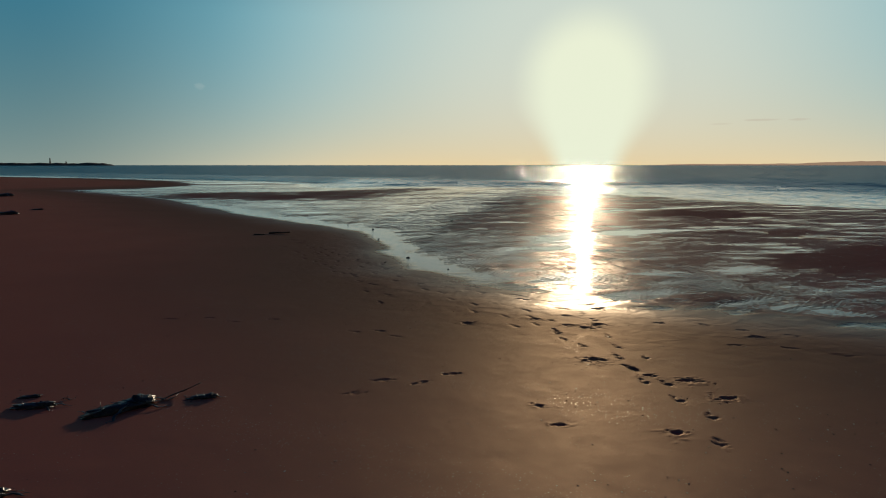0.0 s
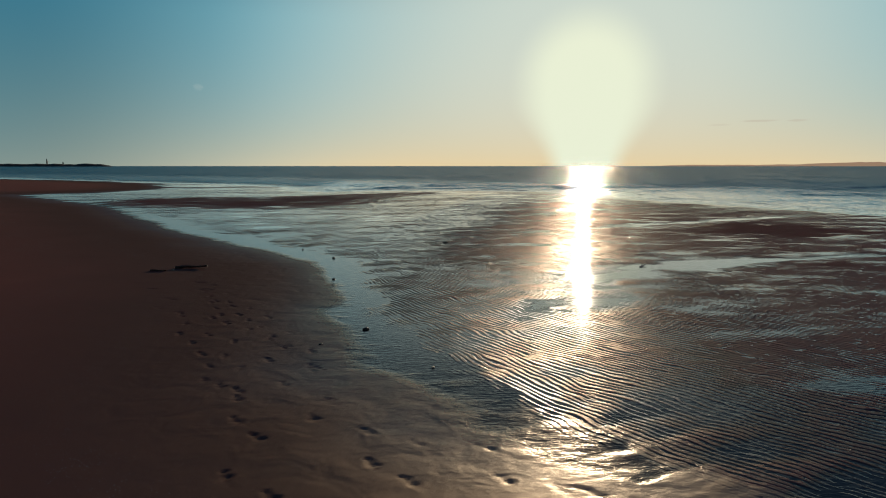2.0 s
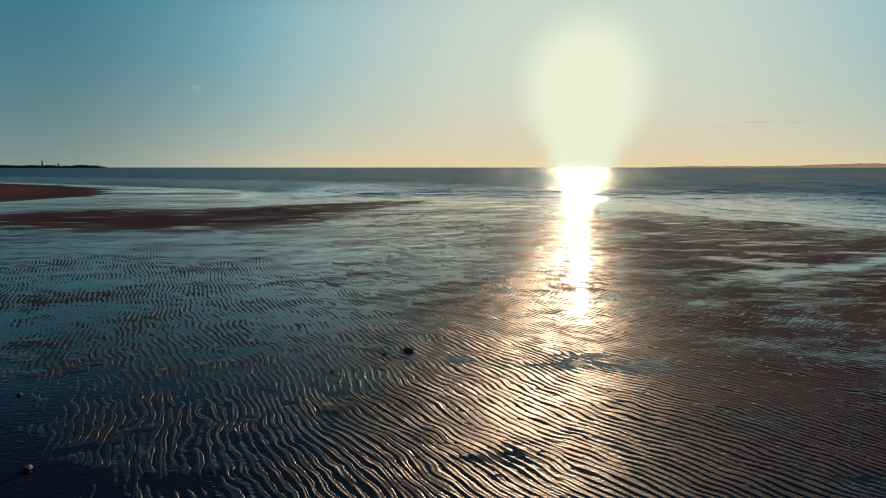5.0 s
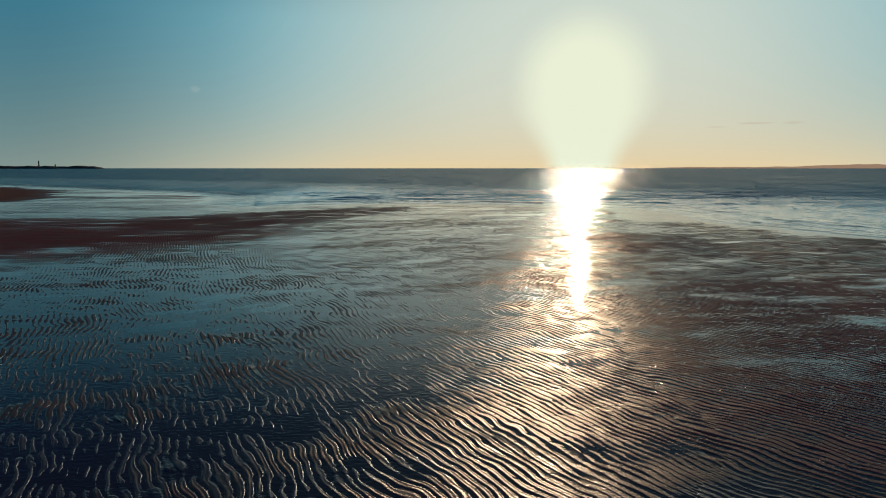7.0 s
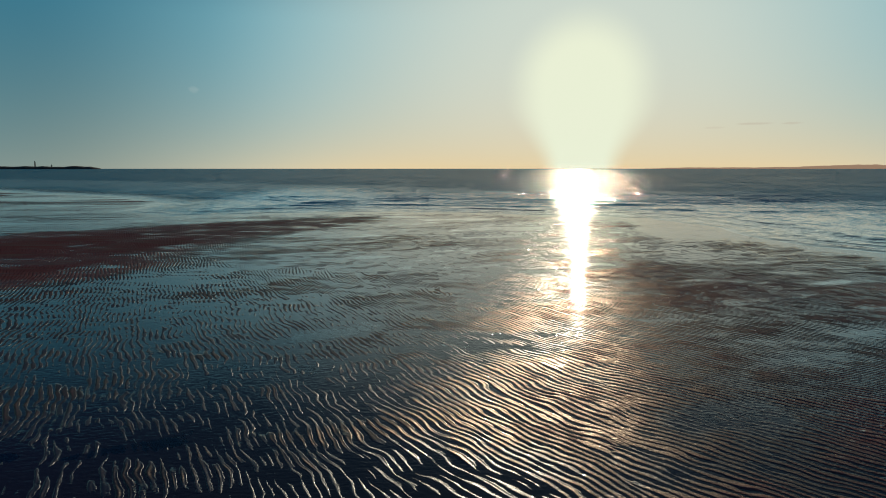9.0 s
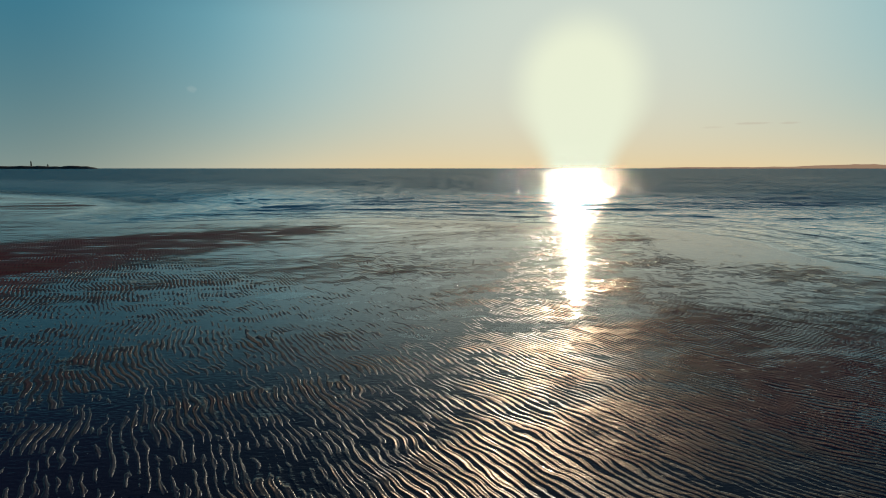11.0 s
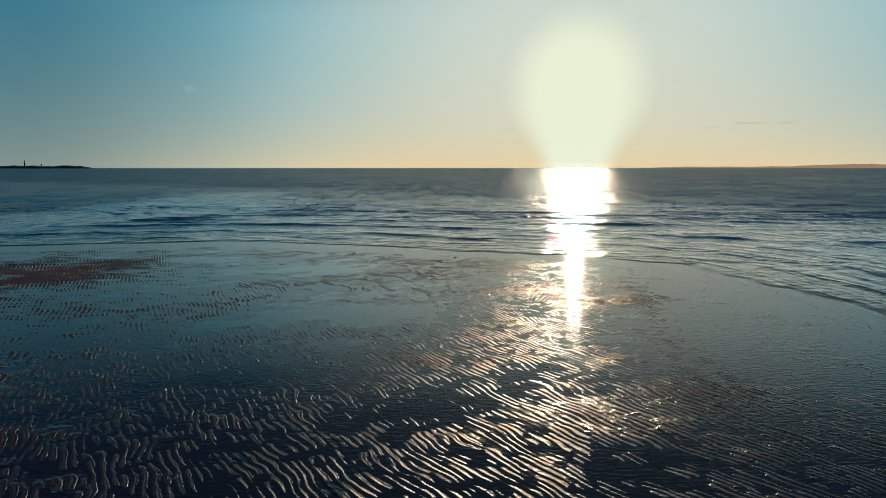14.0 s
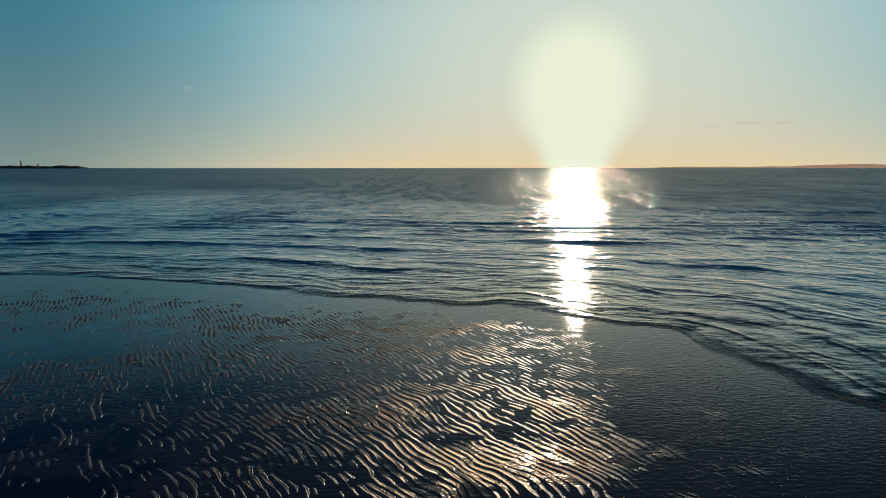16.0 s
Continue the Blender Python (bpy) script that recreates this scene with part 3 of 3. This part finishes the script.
    # waves in one another's way throw back less at a low angle
    fres = n.math("MULTIPLY", fres, n.math("MULTIPLY", n.ramp(rough_sea, 0.0, 1.0, 1.0, 0.75, False), n.ramp(n.math("MULTIPLY", gust, rough_sea), 0.0, 1.5, 1.15, 0.75, False)))
    fres = n.math("MULTIPLY", fres, n.ramp(near_sea, 0.0, 1.0, 1.0, 1.0, False))
    gloss = n.add("ShaderNodeBsdfGlossy", None, Color=rgb(1, 1, 1), Roughness=n.ramp(rough_sea, 0.0, 1.0, 0.08, 0.07, False), Normal=chop.outputs[0])
    clear = n.add("ShaderNodeBsdfTransparent", None, Color=rgb(0.42, 0.52, 0.56))
    body = n.add("ShaderNodeBsdfDiffuse", None, Color=rgb(0.050, 0.300, 0.400))
    deep = n.add("ShaderNodeMixShader", None, Fac=n.attr("deep"), i1=clear.outputs[0], i2=body.outputs[0])
    mixed = n.add("ShaderNodeMixShader", None, Fac=fres, i1=deep.outputs[0], i2=gloss.outputs[0])
    n.set(out, "Surface", mixed.outputs[0])
    return m


def plain_material(name, a, b, scale, roughness, bump=0.002, metallic=0.0):
    m, n, out = material(name)
    co = n.add("ShaderNodeTexCoord").outputs["Object"]
    f, g = n.noise(co, scale, 5, 0.6), n.noise(co, scale * 7, 3, 0.6)
    col = n.mix(n.ramp(f, 0.3, 0.7), rgb(*a), rgb(*b))
    relief = n.add("ShaderNodeBump", None, Strength=1.0, Distance=bump, Height=n.math("ADD", f, n.math("MULTIPLY", g, 0.5)))
    p = n.add("ShaderNodeBsdfPrincipled", None, Base_Color=col, Metallic=metallic, Normal=relief.outputs[0],
              Roughness=n.math("ADD", n.math("MULTIPLY", g, 0.2), roughness - 0.1))
    n.set(out, "Surface", p.outputs[0])
    return m


SAND, WATER = sand_material(), water_material()
SCRUB = plain_material("far_scrub", (0.05, 0.06, 0.045), (0.09, 0.08, 0.06), 0.05, 0.9)
# distance haze is put into the hills' pale colour and a warm emission
HAZE_GLOW_HILL = plain_material("haze_glow_hills", (0.36, 0.26, 0.22), (0.42, 0.31, 0.25), 0.01, 0.95)
HAZE_GLOW_HILL.node_tree.nodes["Principled BSDF"].inputs["Emission Color"].default_value = rgb(0.30, 0.19, 0.115)
HAZE_GLOW_HILL.node_tree.nodes["Principled BSDF"].inputs["Emission Strength"].default_value = 1.0
TOWER = plain_material("tower_paint", (0.10, 0.09, 0.09), (0.16, 0.13, 0.12), 0.2, 0.7)

# ---- the shore: one sheet of sand down to the sea bed ----
gy = np.concatenate((spaced(-60, 5.4, 15.0, 15.0, 0.025, 1.10)[:-1], np.arange(15.0, 85.0, 0.037), spaced(85.0, 85.0, 85.05, 900, 0.05, 1.07)[2:]))
gu = spaced(-420, -6.4, 7.6, 420, 0.037, 1.085)
U, Y = np.meshgrid(gu, gy)
AXIS = axis(gy)[:, None]
X = U * np.interp(gy, [9.0, 14.0], [0.60, 1.0])[:, None] + AXIS
beach, sea, bar = shore(X, Y)
H = flat_height(X, Y, beach, sea, bar)
mask = ripple_mask(X, Y, beach, sea, bar)
phases, shares, high = ripples(X, Y)
meshed = RIPPLE_MESHED * (1 - step(5.6, 7.0, np.abs(U - 0.6))) * (1 - step(82.0, 85.0, Y)) * (1 - 0.3 * shares[2])
high = high * mask
lie = H.copy()
H = H + sum(np.sin(q) * s for q, s in zip(phases, shares)) * high * meshed + 0.002 * fbm(X / 0.3, Y / 0.3, 91) * step(-0.5, 0.5, beach)
H = np.maximum(H, np.minimum(lie, -0.001))
near = gy < 33
H[near] = press(X[near], Y[near], H[near])
ground = sheet("ground", X, Y, H, SAND, dict(
    {"lie": lie, "ripple_high": high, "meshed": meshed},
    **{"phase_%d" % k: q for k, q in enumerate(phases)}, **{"share_%d" % k: q for k, q in enumerate(shares)}))
tagged(ground, "reddish-brown beach sand, wet and rippled towards the low-tide sea", "sand", kind="structure")

# ---- the water: one sheet, still in the pools, in wavelets out at sea ----
wy = np.concatenate((np.arange(6, 60, 0.5), np.arange(60, 112, 0.12), spaced(112, 112, 112.1, 4900, 0.1, 1.035)[2:]))
wu = spaced(-4000, -12, 32, 4000, 0.2, 1.07)
WX, WY = np.meshgrid(wu, wy)
wbeach, wsea, _ = shore(WX, WY)
out_at_sea = step(-0.2, 3.0, wsea)


def wavelets(x, y, off):
    """Small swells, bent round to run in along the shore, with narrow crests and wide troughs."""
    lift = np.zeros(x.shape)
    inshore = 1 - step(4, 22, off)
    for length, height, turn, seed in ((2.3, 0.105, 5, 1), (1.25, 0.050, 10, 2), (4.6, 0.08, 3, 4), (0.72, 0.012, -8, 6)):
        a = radians(turn)
        straight = y * math.cos(a) + x * math.sin(a)
        run = straight * (1 - inshore) + (off + 88) * inshore
        run = run + 0.9 * fbm(x / 8, y / 5, 100 + seed) + 0.3 * fbm(x / 3, y / 1.6, 110 + seed) + 0.08 * fbm(x / 1.5, y / 0.9, 120 + seed)
        group = np.clip(0.40 + 1.0 * fbm(x / 7, y / 2.4, 140 + seed), 0.03, 1.4)
        c = 0.5 + 0.5 * np.sin(2 * np.pi * run / length)
        lift += height * group * (c ** 4 - 0.2)
    return lift


fade = 1 - step(90, 240, np.hypot(WX - 10, WY - 70))
WZ = wavelets(WX, WY, wsea) * out_at_sea * (0.6 + 0.4 * step(0, 10, wsea)) * fade
WZ = WZ - 0.011 * (1 - step(-1.5, 0.3, wsea)) - 0.4 * step(2.5, 6, wbeach)
deep = step(0.3, 9, wsea)
chop = np.maximum(step(2, 60, wsea) ** 0.8, 0.75 * (1 - step(-24, -13, WX)) * step(0, 4, wsea))
near_chop = (0.9 + 0.1 * step(0.0, 5.0, wsea)) * step(-0.3, 0.4, wsea) * (1 - step(20, 70, wsea))
water = sheet("water", WX, WY, WZ, WATER, {"deep": deep, "chop": chop, "near_chop": near_chop, "off": wsea})
tagged(water, "dark blue low-tide sea with small waves and still shallow pools", "water", kind="structure")

# ---- the far shore ----
def part(name, bm, mat, parent=None, label=""):
    me = bpy.data.meshes.new(name)
    bm.to_mesh(me)
    bm.free()
    me.materials.append(mat)
    ob = new(name, me)
    if parent:
        ob.parent = parent
    if label:
        ob["label"] = label
    return ob


def ridge(name, mat, dist, az0, az1, height, seed, taper=(0.1, 0.1), steps=260, depth=160.0):
    """A long low ridge on the horizon, with an uneven crest."""
    az = np.radians(np.linspace(az0, az1, steps))
    t = np.linspace(0, 1, steps)
    prof = height * (0.62 + 0.38 * fbm(t * 9, t * 0 + 3.3, seed, 4)) * np.clip(t / taper[0], 0, 1) ** 0.6 * np.clip((1 - t) / taper[1], 0, 1) ** 0.6
    prof += 0.12 * height * vnoise(t * 90, t * 0 + 1.7, seed + 5) * np.clip(prof / height, 0, 1)
    across = np.linspace(0, 1, 9)
    lift = np.sin(np.clip(across * 1.0, 0, 1) * np.pi) ** 0.8
    d = dist + depth * (across - 0.5)[:, None]
    x, y = d * np.sin(az)[None, :], d * np.cos(az)[None, :]
    z = -0.5 + np.maximum(prof, 0)[None, :] * lift[:, None]
    ob = sheet(name, x, y, z, mat)
    return ob


headland = ridge("headland", SCRUB, 3000, -48, -27.2, 17.0, 7, (0.02, 0.04))
tagged(headland, "low dark scrubby headland across the water", "headland", kind="structure")
hills = ridge("far_hills", HAZE_GLOW_HILL, 4700, 17.5, 52, 44.0, 15, (0.6, 0.1))
tagged(hills, "low hazy coastline hills on the horizon", "hills", kind="structure")


def tower(name, dist, azimuth, height, radius, label):
    base = new(name)
    a = radians(azimuth)
    base.location = (dist * math.sin(a), dist * math.cos(a), 7.0)
    bm = bmesh.new()
    bmesh.ops.create_cone(bm, cap_ends=True, segments=20, radius1=radius, radius2=radius * 0.72, depth=height * 0.8, matrix=pose(0, 0, height * 0.4))
    part("shaft", bm, TOWER, base)
    bm = bmesh.new()
    bmesh.ops.create_cone(bm, cap_ends=True, segments=20, radius1=radius * 1.05, radius2=radius * 1.05, depth=height * 0.03, matrix=pose(0, 0, height * 0.81))
    part("gallery", bm, TOWER, base)
    bm = bmesh.new()
    bmesh.ops.create_cone(bm, cap_ends=True, segments=16, radius1=radius * 0.55, radius2=radius * 0.55, depth=height * 0.11, matrix=pose(0, 0, height * 0.88))
    part("lantern", bm, TOWER, base)
    bm = bmesh.new()
    bmesh.ops.create_cone(bm, cap_ends=True, segments=16, radius1=radius * 0.7, radius2=0.1, depth=height * 0.07, matrix=pose(0, 0, height * 0.97))
    part("roof", bm, TOWER, base)
    return tagged(base, label, "lighthouse")


tower("lighthouse", 3000, -31.6, 24.0, 2.8, "tall slim lighthouse standing on the low headland")
tower("lighthouse", 3000, -30.55, 11.0, 2.8, "short light tower beside the tall lighthouse")


# ---- things lying on the shore ----
def ground_z(x, y):
    px, py = np.array([float(x)]), np.array([float(y)])
    b, s, r = shore(px, py)
    return float(flat_height(px, py, b, s, r)[0])


KELP = plain_material("kelp", (0.012, 0.010, 0.008), (0.035, 0.022, 0.012), 9.0, 0.30, 0.004)
FRAYED = plain_material("frayed_kelp", (0.16, 0.11, 0.07), (0.34, 0.25, 0.17), 14.0, 0.30, 0.003)
DRIFTWOOD = plain_material("driftwood", (0.05, 0.032, 0.022), (0.10, 0.065, 0.045), 12.0, 0.75, 0.006)
STONE = plain_material("dark_stone", (0.03, 0.026, 0.026), (0.07, 0.058, 0.05), 14.0, 0.55, 0.004)
BLEACHED = plain_material("bleached_wood", (0.30, 0.26, 0.22), (0.42, 0.37, 0.31), 10.0, 0.5, 0.004)


def tube(bm, points, widths, flat=1.0, sides=7):
    """A tapering strip or limb with a rounded section, closed at its ends."""
    rings = []
    for i, p in enumerate(points):
        way = (Vector(points[min(i + 1, len(points) - 1)]) - Vector(points[max(i - 1, 0)])).normalized()
        across = way.cross(Vector((0, 0, 1)))
        across = across.normalized() if across.length > 1e-4 else Vector((1, 0, 0))
        up = across.cross(way).normalized()
        rings.append([bm.verts.new(Vector(p) + across * (math.cos(a) * widths[i]) + up * (math.sin(a) * widths[i] * flat))
                      for a in (2 * math.pi * k / sides for k in range(sides))])
    for a, b in zip(rings[:-1], rings[1:]):
        for k in range(sides):
            bm.faces.new((a[k], a[(k + 1) % sides], b[(k + 1) % sides], b[k])).smooth = True
    bm.faces.new(rings[0][::-1]), bm.faces.new(rings[-1])


def lump(bm, centre, size, seed, rough=0.35, fine=2.2):
    """An uneven boulder-like body."""
    made = bmesh.ops.create_icosphere(bm, subdivisions=3, radius=1.0)["verts"]
    for v in made:
        d = 1 + rough * noise.noise(v.co * fine + Vector((seed * 3.1, 0, 0))) + rough * 0.5 * noise.noise(v.co * fine * 2.6 + Vector((0, seed * 1.7, 0)))
        v.co = Vector(centre) + Vector((v.co.x * size[0] * d, v.co.y * size[1] * d, v.co.z * size[2] * d))
    for f in bm.faces:
        f.smooth = True


def weed_clump(x, y, length, turn, seed, label, fronds=10, body=True):
    """A washed-up clump of kelp: a matted heap, with fronds that stream out of it."""
    rnd = random.Random(seed)
    base = new("seaweed_clump")
    base.matrix_world = pose(x, y, ground_z(x, y), 0, 0, turn)
    if body:
        bm = bmesh.new()
        lump(bm, (0, 0, length * 0.025), (length * 0.36, length * 0.14, length * 0.050), seed, 0.6, 3.4)
        lump(bm, (length * 0.20, length * 0.03, length * 0.035), (length * 0.18, length * 0.11, length * 0.065), seed + 1, 0.6, 3.8)
        lump(bm, (-length * 0.22, -length * 0.04, length * 0.015), (length * 0.20, length * 0.08, length * 0.030), seed + 2, 0.6, 3.8)
        part("mat", bm, KELP, base)
    for i in range(fronds):
        bm = bmesh.new()
        side_way = -1 if i % 3 == 0 else 1
        a = rnd.uniform(-0.6, 0.6) + (math.pi if side_way < 0 else 0)
        run = length * rnd.uniform(0.20, 0.48)
        p = Vector((rnd.uniform(-0.28, 0.30) * length, rnd.uniform(-0.10, 0.10) * length, length * rnd.uniform(0.03, 0.085)))
        points, widths = [], []
        for k in range(9):
            t = k / 8
            points.append((p.x + math.cos(a) * run * t, p.y + math.sin(a) * run * t + 0.03 * length * math.sin(t * 5 + i),
                           max(0.004, p.z * (1 - t * 1.4) + 0.010 * length * math.sin(t * 7 + i * 2) * (1 - t) + 0.003)))
            widths.append(length * 0.015 * (0.4 + math.sin(math.pi * min(t * 1.05, 1))) * rnd.uniform(0.6, 1.3))
            a += rnd.uniform(-0.22, 0.22)
        tube(bm, points, widths, 0.16, 6)
        part("frond", bm, KELP, base)
    # frayed ends that stand up out of the mat
    for i in range(max(4, fronds // 2)):
        bm = bmesh.new()
        a, lean = rnd.uniform(0, 6.28), rnd.uniform(0.5, 1.5)
        sx, sy, sz = rnd.uniform(-0.25, 0.32) * length, rnd.uniform(-0.08, 0.08) * length, length * 0.05
        tall = length * rnd.uniform(0.04, 0.09)
        points = [(sx + math.cos(a) * tall * lean * t * t, sy + math.sin(a) * tall * lean * t * t, sz + tall * t) for t in (0, 0.35, 0.7, 1.0)]
        tube(bm, points, [0.006, 0.006, 0.004, 0.002], 0.5, 5)
        part("stalk", bm, FRAYED, base)
    return tagged(base, label, "seaweed", group="seaweed washed up on the sand")


weed_clump(-4.04, 7.62, 1.05, 42, 3, "dark matted kelp heap with shiny fronds on brown sand", 22)
weed_clump(-3.18, 8.04, 0.46, 12, 8, "small dark kelp clump with a frayed end on sand", 8)
weed_clump(-5.17, 7.66, 0.62, 6, 12, "thin dark strands of kelp lying on sand", 9)
weed_clump(-4.32, 5.42, 0.8, 4, 17, "wet dark kelp with upright shiny stalks", 12)
weed_clump(-4.88, 7.90, 0.42, 2, 21, "short flat strip of dark kelp on sand", 4, False)
weed_clump(-5.45, 8.00, 0.34, 10, 23, "few loose kelp strands on brown sand", 5)
weed_clump(-26.9, 38.8, 1.9, 5, 31, "large dark heap of kelp on the upper beach", 10)
weed_clump(-43.3, 62.0, 3.0, 3, 37, "long dark bank of kelp on the upper beach", 10)
weed_clump(-27.6, 43.0, 1.0, 3, 39, "small dark heap of kelp on the upper beach", 6)


def stick(name, x, y, length, radius, turn, rise, seed, mat, label, forks=2, category="driftwood"):
    """A weathered branch with a bend and a few broken side twigs."""
    rnd = random.Random(seed)
    base = new(name)
    base.matrix_world = pose(x, y, ground_z(x, y) + radius * 0.6, 0, 0, turn)
    bm = bmesh.new()
    pts = [(length * (t - 0.5), 0.05 * length * math.sin(3 * t + seed), rise * t + 0.01 * length * math.sin(7 * t)) for t in np.linspace(0, 1, 10)]
    tube(bm, pts, [radius * (1 - 0.45 * t) * rnd.uniform(0.85, 1.15) for t in np.linspace(0, 1, 10)], 0.9, 9)
    part("limb", bm, mat, base)
    for i in range(forks):
        bm = bmesh.new()
        k = rnd.randint(3, 8)
        p, a = Vector(pts[k]), rnd.uniform(0.4, 0.9) * (1 if i % 2 else -1)
        run = length * rnd.uniform(0.12, 0.25)
        tube(bm, [tuple(p + Vector((math.cos(a) * run * t, math.sin(a) * run * t, 0.12 * run * t))) for t in (0, 0.5, 1)],
             [radius * 0.45, radius * 0.35, radius * 0.15], 0.9, 6)
        part("twig", bm, mat, base)
    return tagged(base, label, category)


stick("driftwood_stick", -3.50, 8.15, 0.55, 0.011, 44, 0.08, 5, DRIFTWOOD, "thin bare driftwood twig beside the kelp heap", 2)
stick("driftwood_log", -7.50, 28.9, 0.95, 0.055, 12, 0.03, 7, DRIFTWOOD, "dark weathered driftwood log lying on damp sand", 1)
stick("driftwood_stick", -8.25, 28.3, 0.50, 0.035, 4, 0.0, 9, DRIFTWOOD, "short dark driftwood stick on damp sand", 1)
stick("driftwood_branch", 6.85, 29.75, 0.42, 0.032, 42, 0.05, 11, BLEACHED, "pale wet driftwood branch lying in a shallow pool", 1)


def stone(x, y, size, seed, label):
    bm = bmesh.new()
    size = size * 0.44
    lump(bm, (0, 0, size * 0.20), (size * 0.75, size * 0.45, size * 0.30), seed, 0.5)
    ob = part("stone", bm, STONE)
    ob.matrix_world = pose(x, y, max(ground_z(x, y), -0.004) - 0.01, 0, 0, seed * 37)
    return tagged(ob, label, "stone", group="stones on the wet sand")


for x, y, size, seed in ((-1.21, 21.7, 0.22, 1), (-2.80, 27.3, 0.20, 2), (-3.51, 31.5, 0.24, 3), (0.47, 36.0, 0.30, 4), (0.05, 35.8, 0.16, 5),
                         (-1.9, 20.6, 0.12, 6), (0.16, 19.3, 0.14, 7), (-5.1, 33.8, 0.18, 8)):
    stone(x, y, size, seed, "dark wet stone half sunk in the sand" if size > 0.15 else "small dark pebble on wet smooth sand")


# ---- scattered small stuff ----
def scatter(name, places, mat, label, category, sizes, flat, seed):
    """Very many little uneven bits as one body."""
    rnd = random.Random(seed)
    verts, faces = [], []
    ico = bmesh.new()
    bmesh.ops.create_icosphere(ico, subdivisions=1, radius=1.0)
    shape, tris = [v.co.copy() for v in ico.verts], [[v.index for v in f.verts] for f in ico.faces]
    ico.free()
    for x, y in places:
        s, first, a = rnd.uniform(*sizes), len(verts), rnd.uniform(0, 6.28)
        z, long_way = ground_z(x, y), rnd.uniform(0.7, 1.6)
        for c in shape:
            d = s * rnd.uniform(0.75, 1.25)
            px, py = c.x * d * long_way, c.y * d
            verts.append((x + px * math.cos(a) - py * math.sin(a), y + px * math.sin(a) + py * math.cos(a), z + s * flat * 0.5 + c.z * d * flat))
        faces += [[first + k for k in t] for t in tris]
    me = bpy.data.meshes.new(name)
    me.from_pydata(verts, [], faces)
    me.materials.append(mat)
    return tagged(new(name, me), label, category, kind="stuff")


def bits_material(name, colours, roughness, thin=False):
    m, n, out = material(name)
    r = n.add("ShaderNodeNewGeometry").outputs["Random Per Island"]
    col = n.mix(n.ramp(r, 0.3, 0.6), rgb(*colours[0]), n.mix(n.ramp(r, 0.75, 0.9), rgb(*colours[1]), rgb(*colours[2])))
    b = n.add("ShaderNodeBsdfPrincipled", None, Base_Color=col, Roughness=roughness)
    if thin:
        b = n.add("ShaderNodeMixShader", None, Fac=0.88, i1=b.outputs[0], i2=n.add("ShaderNodeBsdfTranslucent", None, Color=rgb(0.95, 0.95, 0.93)).outputs[0])
    n.set(out, "Surface", b.outputs[0])
    return m


rnd = random.Random(77)
near_bits = []
while len(near_bits) < 900:
    x, y = rnd.uniform(-6, 8), 5.2 + 9.5 * rnd.random() ** 1.4
    if vnoise(np.array([x / 1.6]), np.array([y / 1.6]), 201)[0] + rnd.uniform(-0.9, 0.9) > 0.1 and ground_z(x, y) > 0.02:
        near_bits.append((x, y))
scatter("shell_bits", near_bits[:650], bits_material("shell_bits", ((0.50, 0.40, 0.30), (0.62, 0.52, 0.42), (0.20, 0.13, 0.10)), 0.28),
        "tiny pale shell fragments strewn over brown sand", "shells", (0.003, 0.010), 0.22, 5)
scatter("sand_clods", near_bits[650:], bits_material("sand_clods", ((0.09, 0.04, 0.025), (0.13, 0.06, 0.035), (0.05, 0.026, 0.02)), 0.8),
        "small dark crumbs of kicked-up damp sand", "sand", (0.004, 0.012), 0.35, 6)

foam = []
for lane, (back, gap) in enumerate(((0.25, 0.35), (1.15, 0.55), (2.3, 0.8))):
    for (ax, ay), (bx, by) in zip(SEA_EDGE[:-1], SEA_EDGE[1:]):
        if not (13 < ax < 21):
            continue
        run = math.hypot(bx - ax, by - ay)
        nx, ny = (by - ay) / run, -(bx - ax) / run
        for k in range(int(run / 0.05)):
            t = k * 0.05 / run
            here = vnoise(np.array([ax * 1.3 + t * run * 0.9 + lane * 31]), np.array([lane * 7.7]), 301)[0]
            if here > 0.12 and rnd.random() < 0.45 / gap:
                off = back + rnd.gauss(0, 0.07) + 0.9 * vnoise(np.array([t * run * 0.5 + ax]), np.array([ay + lane * 3.0]), 305)[0]
                foam.append((ax + (bx - ax) * t + nx * off, ay + (by - ay) * t + ny * off))
bubbles = len(foam) + 420
while len(foam) < bubbles:
    x, y = rnd.uniform(13.2, 18.2), rnd.uniform(73.0, 83.0)
    if vnoise(np.array([x / 0.7]), np.array([y / 0.7]), 307)[0] + rnd.uniform(-0.6, 0.6) > 0.35:
        foam.append((x, y))
scatter("foam", foam, bits_material("sea_foam", ((0.72, 0.74, 0.74), (0.80, 0.80, 0.78), (0.66, 0.68, 0.70)), 0.2, True),
        "broken lines of white foam bubbles left by the swash", "foam", (0.004, 0.014), 0.35, 9)
